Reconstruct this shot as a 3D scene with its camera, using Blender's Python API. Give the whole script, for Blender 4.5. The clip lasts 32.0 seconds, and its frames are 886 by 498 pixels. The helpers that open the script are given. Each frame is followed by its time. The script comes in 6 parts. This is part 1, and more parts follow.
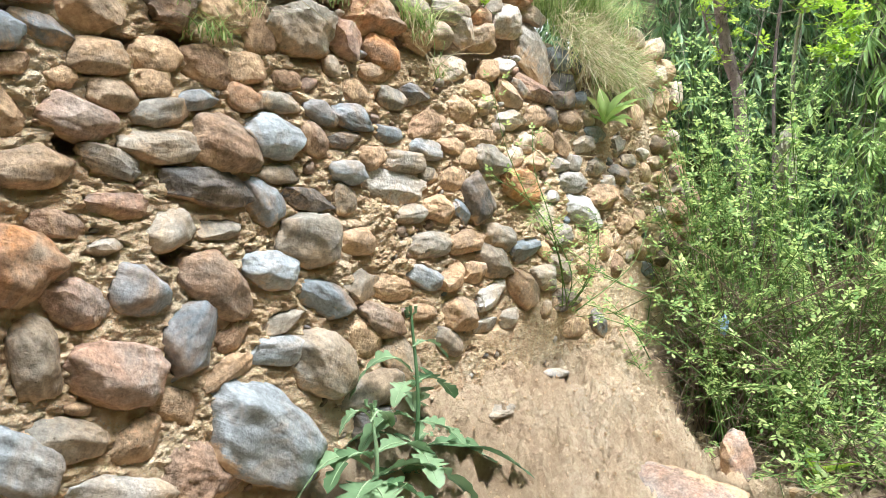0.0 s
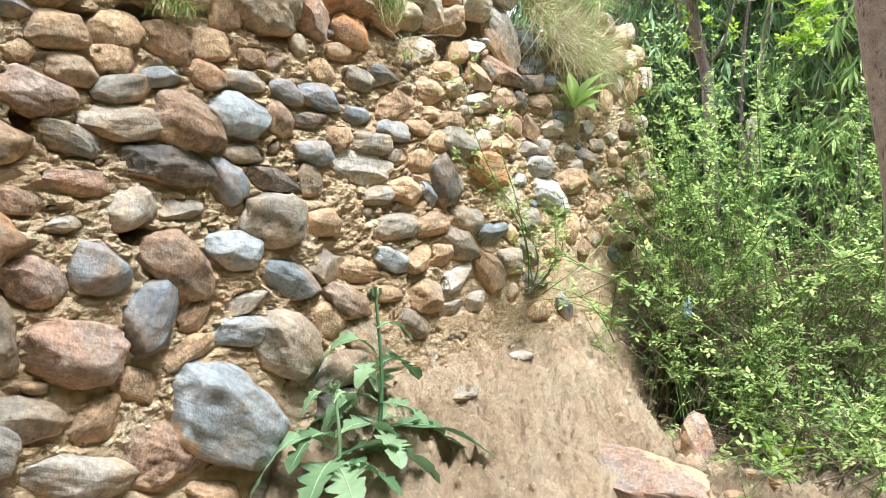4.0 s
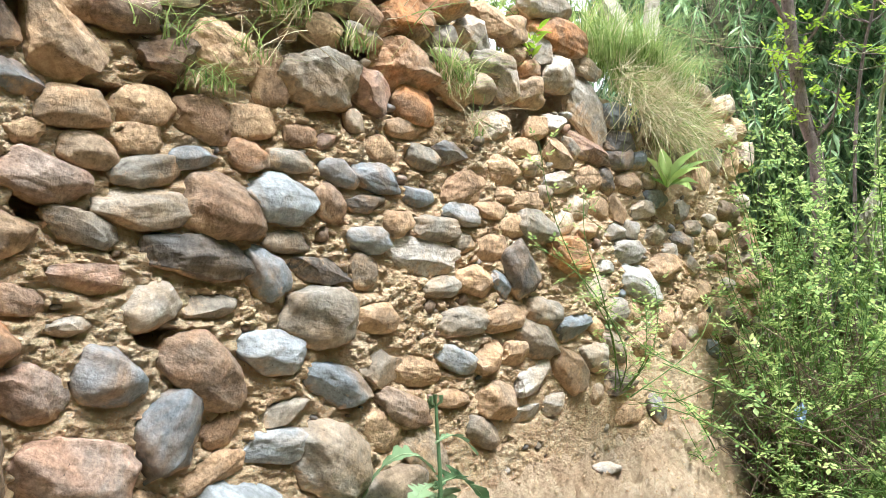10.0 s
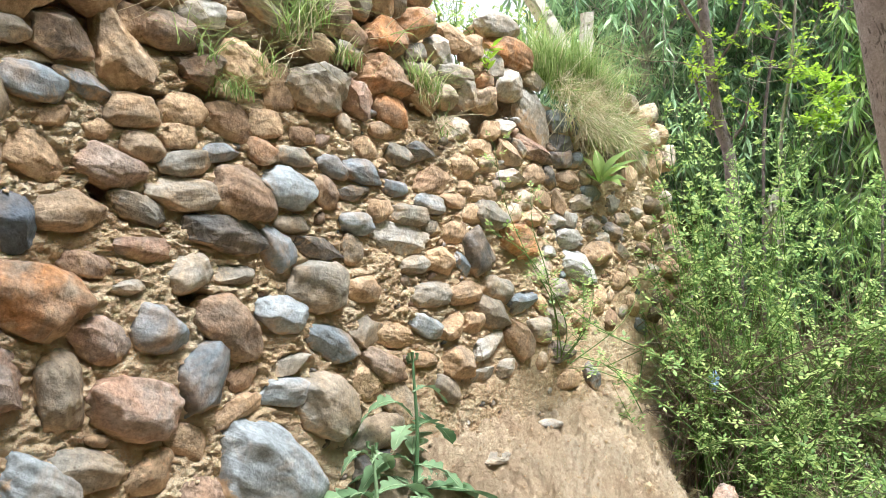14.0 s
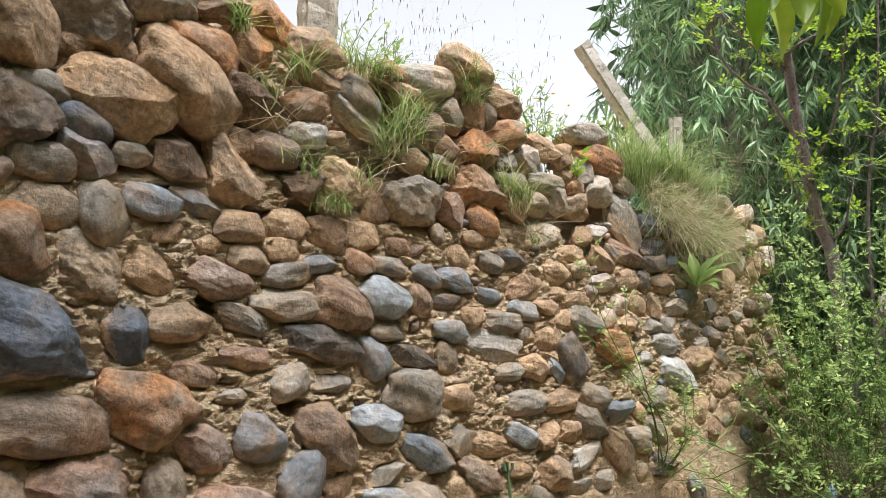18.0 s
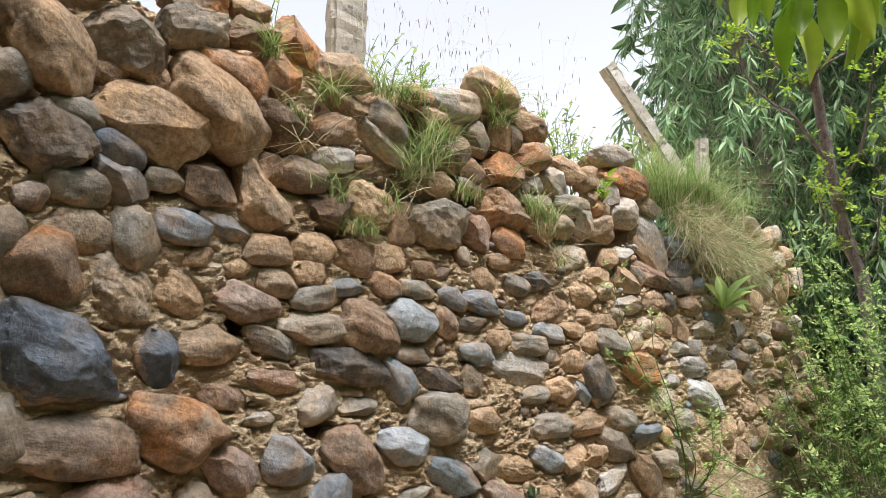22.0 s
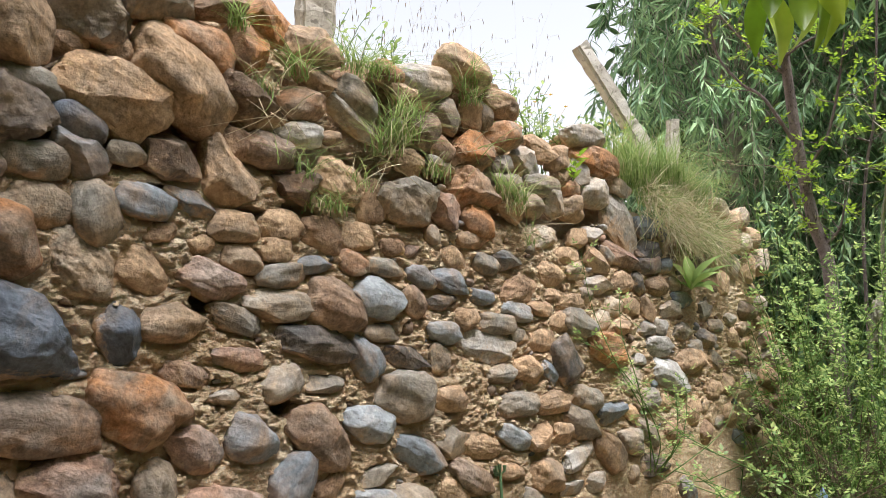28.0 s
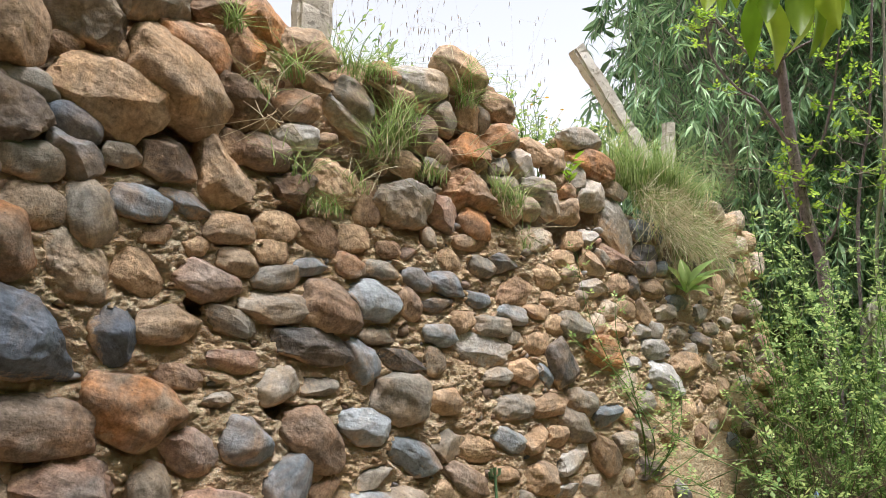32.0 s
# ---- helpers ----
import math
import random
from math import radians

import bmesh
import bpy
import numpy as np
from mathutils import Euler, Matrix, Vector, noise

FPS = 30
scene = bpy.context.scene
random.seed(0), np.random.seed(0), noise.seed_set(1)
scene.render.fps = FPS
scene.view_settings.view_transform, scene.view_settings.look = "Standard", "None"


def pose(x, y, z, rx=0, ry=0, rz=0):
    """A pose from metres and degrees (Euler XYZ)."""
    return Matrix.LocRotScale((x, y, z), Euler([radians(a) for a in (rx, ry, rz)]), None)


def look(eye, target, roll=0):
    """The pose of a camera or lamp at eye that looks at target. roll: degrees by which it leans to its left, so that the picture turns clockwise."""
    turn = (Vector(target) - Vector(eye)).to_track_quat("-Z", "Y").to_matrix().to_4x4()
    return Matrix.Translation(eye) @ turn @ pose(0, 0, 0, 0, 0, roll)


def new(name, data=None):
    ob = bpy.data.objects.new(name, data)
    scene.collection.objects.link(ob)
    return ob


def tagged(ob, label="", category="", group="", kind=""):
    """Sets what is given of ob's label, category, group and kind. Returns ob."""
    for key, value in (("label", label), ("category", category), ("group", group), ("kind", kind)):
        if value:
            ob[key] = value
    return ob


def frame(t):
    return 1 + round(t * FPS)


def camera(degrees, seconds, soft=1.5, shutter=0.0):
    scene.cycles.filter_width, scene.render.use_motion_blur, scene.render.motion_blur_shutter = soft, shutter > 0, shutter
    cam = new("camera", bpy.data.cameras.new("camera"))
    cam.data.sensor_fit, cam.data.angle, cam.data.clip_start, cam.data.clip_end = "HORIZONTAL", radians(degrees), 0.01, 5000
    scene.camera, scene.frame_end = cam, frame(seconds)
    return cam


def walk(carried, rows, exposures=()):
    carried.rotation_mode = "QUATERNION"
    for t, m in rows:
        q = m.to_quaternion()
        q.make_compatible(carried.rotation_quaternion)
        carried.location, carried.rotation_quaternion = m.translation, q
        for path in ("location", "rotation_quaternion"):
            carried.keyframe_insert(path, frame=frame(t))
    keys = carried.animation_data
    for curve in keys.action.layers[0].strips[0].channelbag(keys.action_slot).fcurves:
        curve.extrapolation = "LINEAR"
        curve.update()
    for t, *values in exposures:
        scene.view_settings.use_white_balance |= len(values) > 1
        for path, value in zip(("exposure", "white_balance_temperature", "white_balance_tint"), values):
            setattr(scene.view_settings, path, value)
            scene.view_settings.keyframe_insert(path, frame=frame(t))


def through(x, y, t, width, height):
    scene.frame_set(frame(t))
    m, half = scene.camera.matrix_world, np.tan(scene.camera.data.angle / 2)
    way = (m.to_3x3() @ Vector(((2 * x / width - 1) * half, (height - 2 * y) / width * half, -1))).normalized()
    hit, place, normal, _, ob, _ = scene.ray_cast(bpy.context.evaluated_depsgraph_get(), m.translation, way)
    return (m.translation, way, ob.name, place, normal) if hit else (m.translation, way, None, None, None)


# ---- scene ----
cam = camera(56.87, 32.0, soft=0.5)

# seconds, place in metres, turn in degrees
ROWS = (
    (0.0, 1.206, 0.089, 0.950, 88.20, 1.39, 37.33),
    (0.5, 1.206, 0.090, 0.952, 88.23, 1.03, 36.63),
    (1.0, 1.213, 0.092, 0.948, 87.84, 0.95, 36.53),
    (1.5, 1.210, 0.092, 0.946, 88.51, 1.12, 36.68),
    (2.0, 1.205, 0.091, 0.950, 88.92, 1.11, 36.86),
    (2.5, 1.208, 0.091, 0.950, 88.42, 1.11, 36.33),
    (3.0, 1.220, 0.095, 0.948, 86.58, 0.86, 35.32),
    (3.5, 1.220, 0.096, 0.950, 86.69, 0.59, 35.41),
    (5.5, 1.210, 0.095, 0.953, 87.79, 0.39, 35.36),
    (6.0, 1.211, 0.095, 0.945, 88.69, 0.64, 35.79),
    (6.5, 1.212, 0.093, 0.948, 89.55, 0.67, 36.42),
    (7.0, 1.213, 0.091, 0.952, 89.74, 0.42, 36.50),
    (7.5, 1.217, 0.090, 0.951, 89.65, 0.51, 36.41),
    (8.0, 1.214, 0.089, 0.951, 89.50, 0.58, 36.47),
    (8.5, 1.188, 0.141, 0.960, 90.66, 0.46, 38.31),
    (9.0, 1.156, 0.260, 0.991, 92.54, 0.77, 41.95),
    (9.5, 1.105, 0.298, 0.984, 92.67, -0.27, 42.05),
    (10.0, 1.113, 0.296, 0.994, 91.95, -0.15, 41.52),
    (10.5, 1.110, 0.295, 1.004, 91.66, -0.24, 40.87),
    (11.0, 1.189, 0.154, 0.969, 92.31, 0.31, 38.28),
    (11.5, 1.255, 0.001, 0.944, 92.04, 0.33, 36.62),
    (12.0, 1.253, 0.013, 0.945, 91.32, 0.11, 36.27),
    (12.5, 1.251, 0.015, 0.943, 90.91, -0.06, 36.10),
    (13.0, 1.252, 0.015, 0.942, 91.23, -0.05, 36.31),
    (13.5, 1.246, 0.012, 0.941, 91.69, 0.04, 36.62),
    (15.5, 1.250, 0.008, 0.931, 95.63, 0.58, 39.37),
    (16.0, 1.247, 0.004, 0.941, 97.99, 0.70, 40.71),
    (16.5, 1.253, -0.001, 0.944, 99.04, 0.62, 41.56),
    (17.0, 1.253, -0.002, 0.945, 99.42, 0.57, 41.99),
    (17.5, 1.253, -0.002, 0.944, 99.31, 0.47, 42.46),
    (18.0, 1.252, -0.004, 0.945, 99.38, 0.21, 43.36),
    (18.5, 1.252, -0.007, 0.948, 99.57, 0.12, 43.51),
    (19.0, 1.252, -0.008, 0.950, 99.53, 0.01, 43.71),
    (19.5, 1.251, -0.014, 0.954, 101.23, -0.00, 45.05),
    (20.0, 1.254, -0.018, 0.958, 101.79, -0.12, 45.38),
    (20.5, 1.253, -0.017, 0.957, 101.26, -0.08, 45.33),
    (21.0, 1.254, -0.016, 0.958, 100.86, -0.02, 45.45),
    (21.5, 1.252, -0.017, 0.958, 100.95, -0.13, 45.40),
    (22.0, 1.253, -0.014, 0.956, 100.60, -0.21, 44.94),
    (22.5, 1.254, -0.013, 0.958, 100.25, -0.26, 44.83),
    (23.0, 1.254, -0.011, 0.959, 100.51, -0.24, 44.12),
    (23.5, 1.258, -0.010, 0.958, 99.88, -0.56, 43.74),
    (24.0, 1.254, -0.008, 0.959, 99.44, -0.32, 43.58),
    (24.5, 1.254, -0.005, 0.955, 99.10, -0.36, 43.53),
    (25.0, 1.255, -0.005, 0.956, 98.94, -0.45, 43.59),
    (25.5, 1.256, -0.006, 0.956, 98.46, -0.46, 43.46),
    (27.5, 1.253, -0.001, 0.956, 98.47, -0.39, 43.02),
    (28.0, 1.252, -0.002, 0.960, 99.01, -0.49, 42.94),
    (28.5, 1.253, -0.005, 0.960, 99.40, -0.28, 43.26),
    (29.0, 1.252, -0.002, 0.961, 99.80, -0.70, 42.90),
    (29.5, 1.252, -0.002, 0.962, 99.94, -0.86, 42.86),
    (30.0, 1.249, -0.003, 0.962, 100.05, -0.75, 42.82),
    (30.5, 1.252, -0.003, 0.961, 100.15, -0.82, 42.78),
    (31.0, 1.254, -0.003, 0.960, 99.65, -0.63, 42.66),
    (31.5, 1.250, -0.001, 0.962, 99.08, -0.67, 42.40),
    (32.0, 1.250, -0.002, 0.962, 99.14, -0.68, 42.57),
)
EXPOSURES = ((0.0, 0.95, 5830, 9), (8.0, 0.95, 5830, 9), (9.5, 0.93, 5880, 9), (12.0, 0.96, 5830, 9), (13.5, 0.93, 5830, 9), (15.5, 0.45, 5980, 11), (16.5, 0.19, 6100, 14), (20.0, 0.19, 6100, 14), (32.0, 0.19, 6100, 14))
walk(cam, [(t, pose(x, y, z, rx, ry, rz)) for t, x, y, z, rx, ry, rz in ROWS], EXPOSURES)

# ---- light: a bright overcast sky with a soft high sun ----
SUN_ELEVATION, SUN_TURN = 66.0, 104.0
world = bpy.data.worlds.new("overcast_sky")
scene.world = world
world.use_nodes = True
wn = world.node_tree.nodes
sky = wn.new("ShaderNodeTexSky")
sky.sky_type, sky.sun_disc = "NISHITA", False
sky.sun_elevation, sky.sun_rotation = radians(SUN_ELEVATION), radians(SUN_TURN)
sky.air_density, sky.dust_density = 1.0, 4.0
grey = wn.new("ShaderNodeHueSaturation")
grey.inputs["Saturation"].default_value = 0.10
grey.inputs["Value"].default_value = 1.9
world.node_tree.links.new(sky.outputs["Color"], grey.inputs["Color"])
world.node_tree.links.new(grey.outputs["Color"], wn["Background"].inputs["Color"])
wn["Background"].inputs["Strength"].default_value = 0.15
sun_data = bpy.data.lights.new("sun", "SUN")
sun_data.energy, sun_data.angle, sun_data.color = 4.0, radians(14), (1.0, 0.95, 0.87)
sun = new("sun", sun_data)
sun.matrix_world = look((1.87, 1.12, 5.20), (0.0, 1.6, 0.8))


# ---- materials ----
class Nodes:
    """Short hand for building a node material."""

    def __init__(self, name):
        self.m = bpy.data.materials.new(name)
        self.m.use_nodes = True
        self.t = self.m.node_tree
        self.b = self.t.nodes["Principled BSDF"]
        self.co = self.t.nodes.new("ShaderNodeTexCoord").outputs["Object"]

    def node(self, kind, **inputs):
        n = self.t.nodes.new(kind)
        for key, value in inputs.items():
            self.put(n.inputs[key.replace("_", " ")], value)
        return n

    def put(self, socket, value):
        if isinstance(value, bpy.types.NodeSocket):
            self.t.links.new(value, socket)
        else:
            socket.default_value = value

    def moved(self):
        """Coordinates shifted by a random amount for each object."""
        info = self.t.nodes.new("ShaderNodeObjectInfo")
        add = self.t.nodes.new("ShaderNodeVectorMath")
        add.operation = "MULTIPLY_ADD"
        self.t.links.new(info.outputs["Random"], add.inputs[0])
        add.inputs[1].default_value = (37.0, 53.0, 71.0)
        self.t.links.new(self.co, add.inputs[2])
        return add.outputs[0], info.outputs["Random"]

    def noise(self, scale, detail=4.0, rough=0.55, co=None, distort=0.0):
        n = self.node("ShaderNodeTexNoise", Scale=scale, Detail=detail, Roughness=rough, Distortion=distort)
        self.t.links.new(co or self.co, n.inputs["Vector"])
        return n.outputs["Fac"]

    def ramp(self, fac, *stops):
        n = self.t.nodes.new("ShaderNodeValToRGB")
        e = n.color_ramp.elements
        while len(e) < len(stops):
            e.new(0.5)
        for k, (at, c) in enumerate(stops):
            e[k].position = at
            e[k].color = (*c, 1) if isinstance(c, tuple) else (c, c, c, 1)
        self.t.links.new(fac, n.inputs["Fac"])
        return n.outputs["Color"]

    def mix(self, fac, a, b, blend="MIX"):
        n = self.t.nodes.new("ShaderNodeMix")
        n.data_type, n.blend_type = "RGBA", blend
        self.put(n.inputs["Factor"], fac)
        for socket, v in ((n.inputs[6], a), (n.inputs[7], b)):
            self.put(socket, (*v, 1) if isinstance(v, tuple) else v)
        return n.outputs[2]

    def bump(self, *layers):
        last = None
        for height, strength, dist in layers:
            n = self.node("ShaderNodeBump", Strength=strength, Distance=dist, Height=height)
            if last:
                self.t.links.new(last, n.inputs["Normal"])
            last = n.outputs["Normal"]
        self.t.links.new(last, self.b.inputs["Normal"])

    def done(self, colour, rough=0.9, spec=0.2):
        self.put(self.b.inputs["Base Color"], (*colour, 1) if isinstance(colour, tuple) else colour)
        self.put(self.b.inputs["Roughness"], rough)
        self.b.inputs["Specular IOR Level"].default_value = spec
        return self.m




def stone_material(name, main, second, blotch=0.5, mud=0.5, rough=0.75, grain=0.5):
    """A river stone: two tones in blotches, fine grain, dark pits and a crust of dry mud, thickest where it sits in the mortar."""
    k = Nodes(name)
    co, rnd = k.moved()
    big = k.noise(9.0, 5.0, 0.6, co, 0.7)
    squash = k.node("ShaderNodeMapping")
    k.t.links.new(co, squash.inputs[0])
    squash.inputs[3].default_value = (1.0, 0.8, 5.0)
    squash.inputs[2].default_value = (0.5, 0.0, 0.0)
    layers = k.noise(14.0, 5.0, 0.6, squash.outputs[0], 0.5)
    fine = k.noise(110.0, 5.0, 0.7, co)
    base = k.mix(k.ramp(big, (blotch - 0.10, 0.0), (blotch + 0.16, 1.0)), second, main)
    base = k.mix(0.35 + 0.6 * grain, base, k.ramp(fine, (0.27, 0.14), (0.73, 0.80)), "OVERLAY")
    base = k.mix(0.55 + 0.3 * grain, base, k.ramp(k.noise(19.0, 6.0, 0.68, co, 1.0), (0.3, 0.28), (0.7, 0.74)), "OVERLAY")
    base = k.mix(0.55, base, k.ramp(rnd, (0.0, 0.34), (1.0, 0.64)), "OVERLAY")
    base = k.mix(0.38, base, k.ramp(layers, (0.32, 0.25), (0.68, 0.75)), "OVERLAY")
    pits = k.ramp(k.noise(130.0, 3.0, 0.6, co), (0.26, 0.9), (0.32, 0.0))
    base = k.mix(pits, base, (0.10, 0.075, 0.055))
    xyz = k.node("ShaderNodeSeparateXYZ")
    k.t.links.new(k.co, xyz.inputs[0])
    crust = k.noise(15.0, 8.0, 0.72, co, 0.4)
    sunk = k.node("ShaderNodeMath")
    sunk.operation = "MULTIPLY_ADD"
    k.put(sunk.inputs[0], xyz.outputs["X"])
    sunk.inputs[1].default_value = -5.0
    under = k.node("ShaderNodeMath")
    under.operation = "MULTIPLY_ADD"
    k.put(under.inputs[0], xyz.outputs["Z"])
    under.inputs[1].default_value = -2.6
    k.put(under.inputs[2], crust)
    k.put(sunk.inputs[2], under.outputs[0])
    fac = k.ramp(sunk.outputs[0], (0.58 - 0.18 * mud, 0.0), (0.70 - 0.16 * mud, 0.92))
    base = k.mix(fac, base, k.ramp(fine, (0.3, (0.40, 0.25, 0.145)), (0.7, (0.62, 0.44, 0.27))))
    k.bump((k.noise(17.0, 7.0, 0.62, co), 0.3 + 0.6 * grain, 0.016), (layers, 0.25, 0.010), (crust, 0.2 + 0.7 * mud, 0.012), (k.noise(190.0, 4.0, 0.65, co), 0.2 + 0.6 * grain, 0.003))
    return k.done(base, rough, 0.3)


STONES = {
    "blue": stone_material("blue_grey_river_stone", (0.205, 0.23, 0.25), (0.28, 0.20, 0.14), 0.43, 0.42, 0.6, 0.25),
    "sky": stone_material("pale_blue_grey_stone", (0.265, 0.285, 0.295), (0.33, 0.26, 0.195), 0.40, 0.32, 0.6, 0.25),
    "grey": stone_material("grey_brown_river_stone", (0.255, 0.235, 0.20), (0.31, 0.235, 0.16), 0.46, 0.5, 0.65, 0.35),
    "pale": stone_material("pale_grey_stone", (0.40, 0.375, 0.335), (0.42, 0.325, 0.225), 0.42, 0.4, 0.7, 0.4),
    "white": stone_material("whitish_stone", (0.54, 0.53, 0.51), (0.45, 0.40, 0.33), 0.35, 0.2, 0.7, 0.3),
    "dark": stone_material("dark_slate_stone", (0.125, 0.12, 0.115), (0.23, 0.165, 0.11), 0.45, 0.45, 0.6, 0.5),
    "steel": stone_material("dark_blue_grey_stone", (0.125, 0.145, 0.175), (0.22, 0.18, 0.15), 0.38, 0.25, 0.55, 0.35),
    "tan": stone_material("tan_sandstone", (0.45, 0.295, 0.17), (0.35, 0.265, 0.185), 0.45, 0.6, 0.85, 0.6),
    "brown": stone_material("brown_stone", (0.27, 0.16, 0.09), (0.24, 0.185, 0.14), 0.5, 0.55, 0.75, 0.6),
    "orange": stone_material("orange_sandstone", (0.45, 0.215, 0.09), (0.31, 0.235, 0.17), 0.46, 0.45, 0.8, 0.6),
    "red": stone_material("reddish_stone", (0.33, 0.205, 0.14), (0.28, 0.235, 0.20), 0.45, 0.6, 0.8, 0.6),
}
CAKED = {
    "tan": stone_material("tan_stone_caked_in_mud", (0.50, 0.345, 0.21), (0.43, 0.31, 0.20), 0.45, 1.0, 0.9, 0.8),
    "brown": stone_material("brown_stone_caked_in_mud", (0.29, 0.185, 0.115), (0.34, 0.23, 0.145), 0.5, 0.85, 0.9, 0.8),
    "grey": stone_material("grey_stone_caked_in_mud", (0.31, 0.27, 0.21), (0.38, 0.28, 0.19), 0.45, 0.9, 0.9, 0.7),
    "pale": stone_material("pale_stone_caked_in_mud", (0.48, 0.42, 0.335), (0.50, 0.38, 0.26), 0.45, 0.9, 0.9, 0.7),
    "red": stone_material("reddish_stone_caked_in_mud", (0.36, 0.24, 0.165), (0.33, 0.25, 0.19), 0.45, 0.8, 0.9, 0.8),
}


def mud_material():
    k = Nodes("dry_mud_mortar")
    tone = k.ramp(k.noise(5.0, 7.0, 0.7), (0.3, (0.57, 0.395, 0.235)), (0.5, (0.69, 0.505, 0.32)), (0.72, (0.78, 0.63, 0.445)))
    fine = k.noise(60.0, 8.0, 0.75)
    tone = k.mix(0.7, tone, k.ramp(fine, (0.3, 0.28), (0.7, 0.8)), "OVERLAY")
    grit = k.ramp(k.noise(240.0, 2.0, 0.5), (0.60, 0.0), (0.68, 1.0))
    tone = k.mix(grit, tone, (0.58, 0.50, 0.40))
    pits = k.ramp(k.noise(110.0, 3.0, 0.6), (0.26, 0.9), (0.33, 0.0))
    tone = k.mix(pits, tone, (0.22, 0.15, 0.09))
    flat = k.node("ShaderNodeMapping")
    k.t.links.new(k.co, flat.inputs[0])
    flat.inputs[3].default_value = (1.0, 0.7, 2.2)
    flakes = k.noise(38.0, 9.0, 0.72, flat.outputs[0], 0.8)
    k.bump((flakes, 1.0, 0.018), (k.noise(150.0, 5.0, 0.7, flat.outputs[0]), 0.9, 0.006))
    return k.done(tone, 0.95, 0.1)


MUD_MAT = mud_material()


# ---- building helpers ----
def mesh_of(name, bm, material, smooth=True):
    me = bpy.data.meshes.new(name)
    bm.to_mesh(me)
    bm.free()
    if smooth:
        me.shade_smooth()
    for m in material if isinstance(material, (list, tuple)) else [material]:
        me.materials.append(m)
    return me


def part(name, bm, material, parent=None, label="", smooth=True, kind=""):
    """Links a bmesh as one mesh object under a thing or a part."""
    me = bm if isinstance(bm, bpy.types.Mesh) else mesh_of(name, bm, material, smooth)
    ob = new(name, me)
    ob.parent = parent
    return tagged(ob, label, kind=kind)


def mesh_from(name, verts, faces, material, smooth=True):
    me = bpy.data.meshes.new(name)
    me.from_pydata(verts, [], faces)
    me.update()
    if smooth:
        me.shade_smooth()
    me.materials.append(material)
    return me


def ease(t):
    t = min(1.0, max(0.0, t))
    return t * t * (3 - 2 * t)


def fbm(x, y, z, octaves=4):
    return noise.fractal(Vector((x, y, z)), 1.0, 2.0, octaves)

# ---- the wall: mud core with stones set in it ----
rng = random.Random(4)


def wall_top(y):
    return 1.66 + 0.05 * math.sin(2.1 * y + 0.6) - 0.09 * max(0.0, y - 1.6) - 0.1 * max(0.0, y - 2.6) - 0.9 * max(0.0, y - 2.95)


wall = tagged(new("wall_west", bpy.data.meshes.new("wall_west")), "old rubble wall of river cobbles set in tan mud", "stone wall", kind="structure")


def stone_verts(detail, kind, seed, size):
    """A worn cobble, a broken block or a slab in a box of that size: a rounded body, cut by a few planes, with fine unevenness."""
    r = random.Random(seed)
    bm = bmesh.new()
    bmesh.ops.create_icosphere(bm, subdivisions=detail, radius=1.0)
    broken = kind in "af"
    power = r.uniform(3.4, 5.0) if broken else r.uniform(2.3, 3.2)
    shift = Vector((r.uniform(0, 90), r.uniform(0, 90), r.uniform(0, 90)))
    cuts = []
    for _ in range(r.randint(7, 11) if broken else r.randint(3, 6)):
        n = Vector((r.uniform(-0.1, 1), r.uniform(-1, 1), r.uniform(-1, 1))).normalized()
        cuts.append((n, r.uniform(0.58, 0.90) if broken else r.uniform(0.75, 0.94)))
    taper, lean = r.uniform(-0.15, 0.15), r.uniform(-0.18, 0.18)
    belly = r.uniform(-0.13, 0.13)
    rough = 0.085 if kind == "m" else 0.060 if broken else 0.028
    for v in bm.verts:
        p = v.co.copy()
        k = (abs(p.x) ** power + abs(p.y) ** power + abs(p.z) ** power) ** (-1 / power)
        p *= k
        p.z *= 1 + taper * p.y
        p.z += belly * (1 - p.y * p.y)
        p.y += lean * p.z
        for n, d in cuts:
            over = p.dot(n) - d
            if over > 0:
                p -= n * over * (0.97 if broken else 0.82)
        q = p * 1.5 + shift
        s = 0.13 * noise.fractal(q, 1.0, 2.0, 2) + rough * noise.fractal(q * 3.6, 0.9, 2.0, 4)
        v.co = p * (1 + s)
    co = np.array([v.co for v in bm.verts])
    lo, hi = np.percentile(co, 3, axis=0), np.percentile(co, 97, axis=0)
    lo, hi = lo - 0.03 * (hi - lo), hi + 0.03 * (hi - lo)
    for v in bm.verts:
        v.co = Vector(((v.co[i] - (lo[i] + hi[i]) / 2) / (hi[i] - lo[i]) * size[i] for i in range(3)))
    return bm


count = 0
placed = []


def stone(y, z, x, length, height, depth, turn, colour, kind, seed=0):
    """One stone of the wall, at its place, with its size and turn in the plane of the face: r a round cobble, a a broken block, f a slab, m caked in mud."""
    global count
    count += 1
    big = max(length, height)
    bm = stone_verts(5 if big > 0.12 else 4 if big > 0.055 else 3, kind, seed or count, (depth, length * 1.04, height * 1.04))
    me = mesh_of("stone", bm, CAKED.get(colour, CAKED["tan"]) if kind == "m" else STONES[colour])
    if kind in "af":
        me.set_sharp_from_angle(angle=radians(28))
    ob = part("stone", me, None, wall)
    ob.matrix_basis = pose(x, y, z, turn, 0, 0)
    placed.append((y, z, length / 2, height / 2, turn))


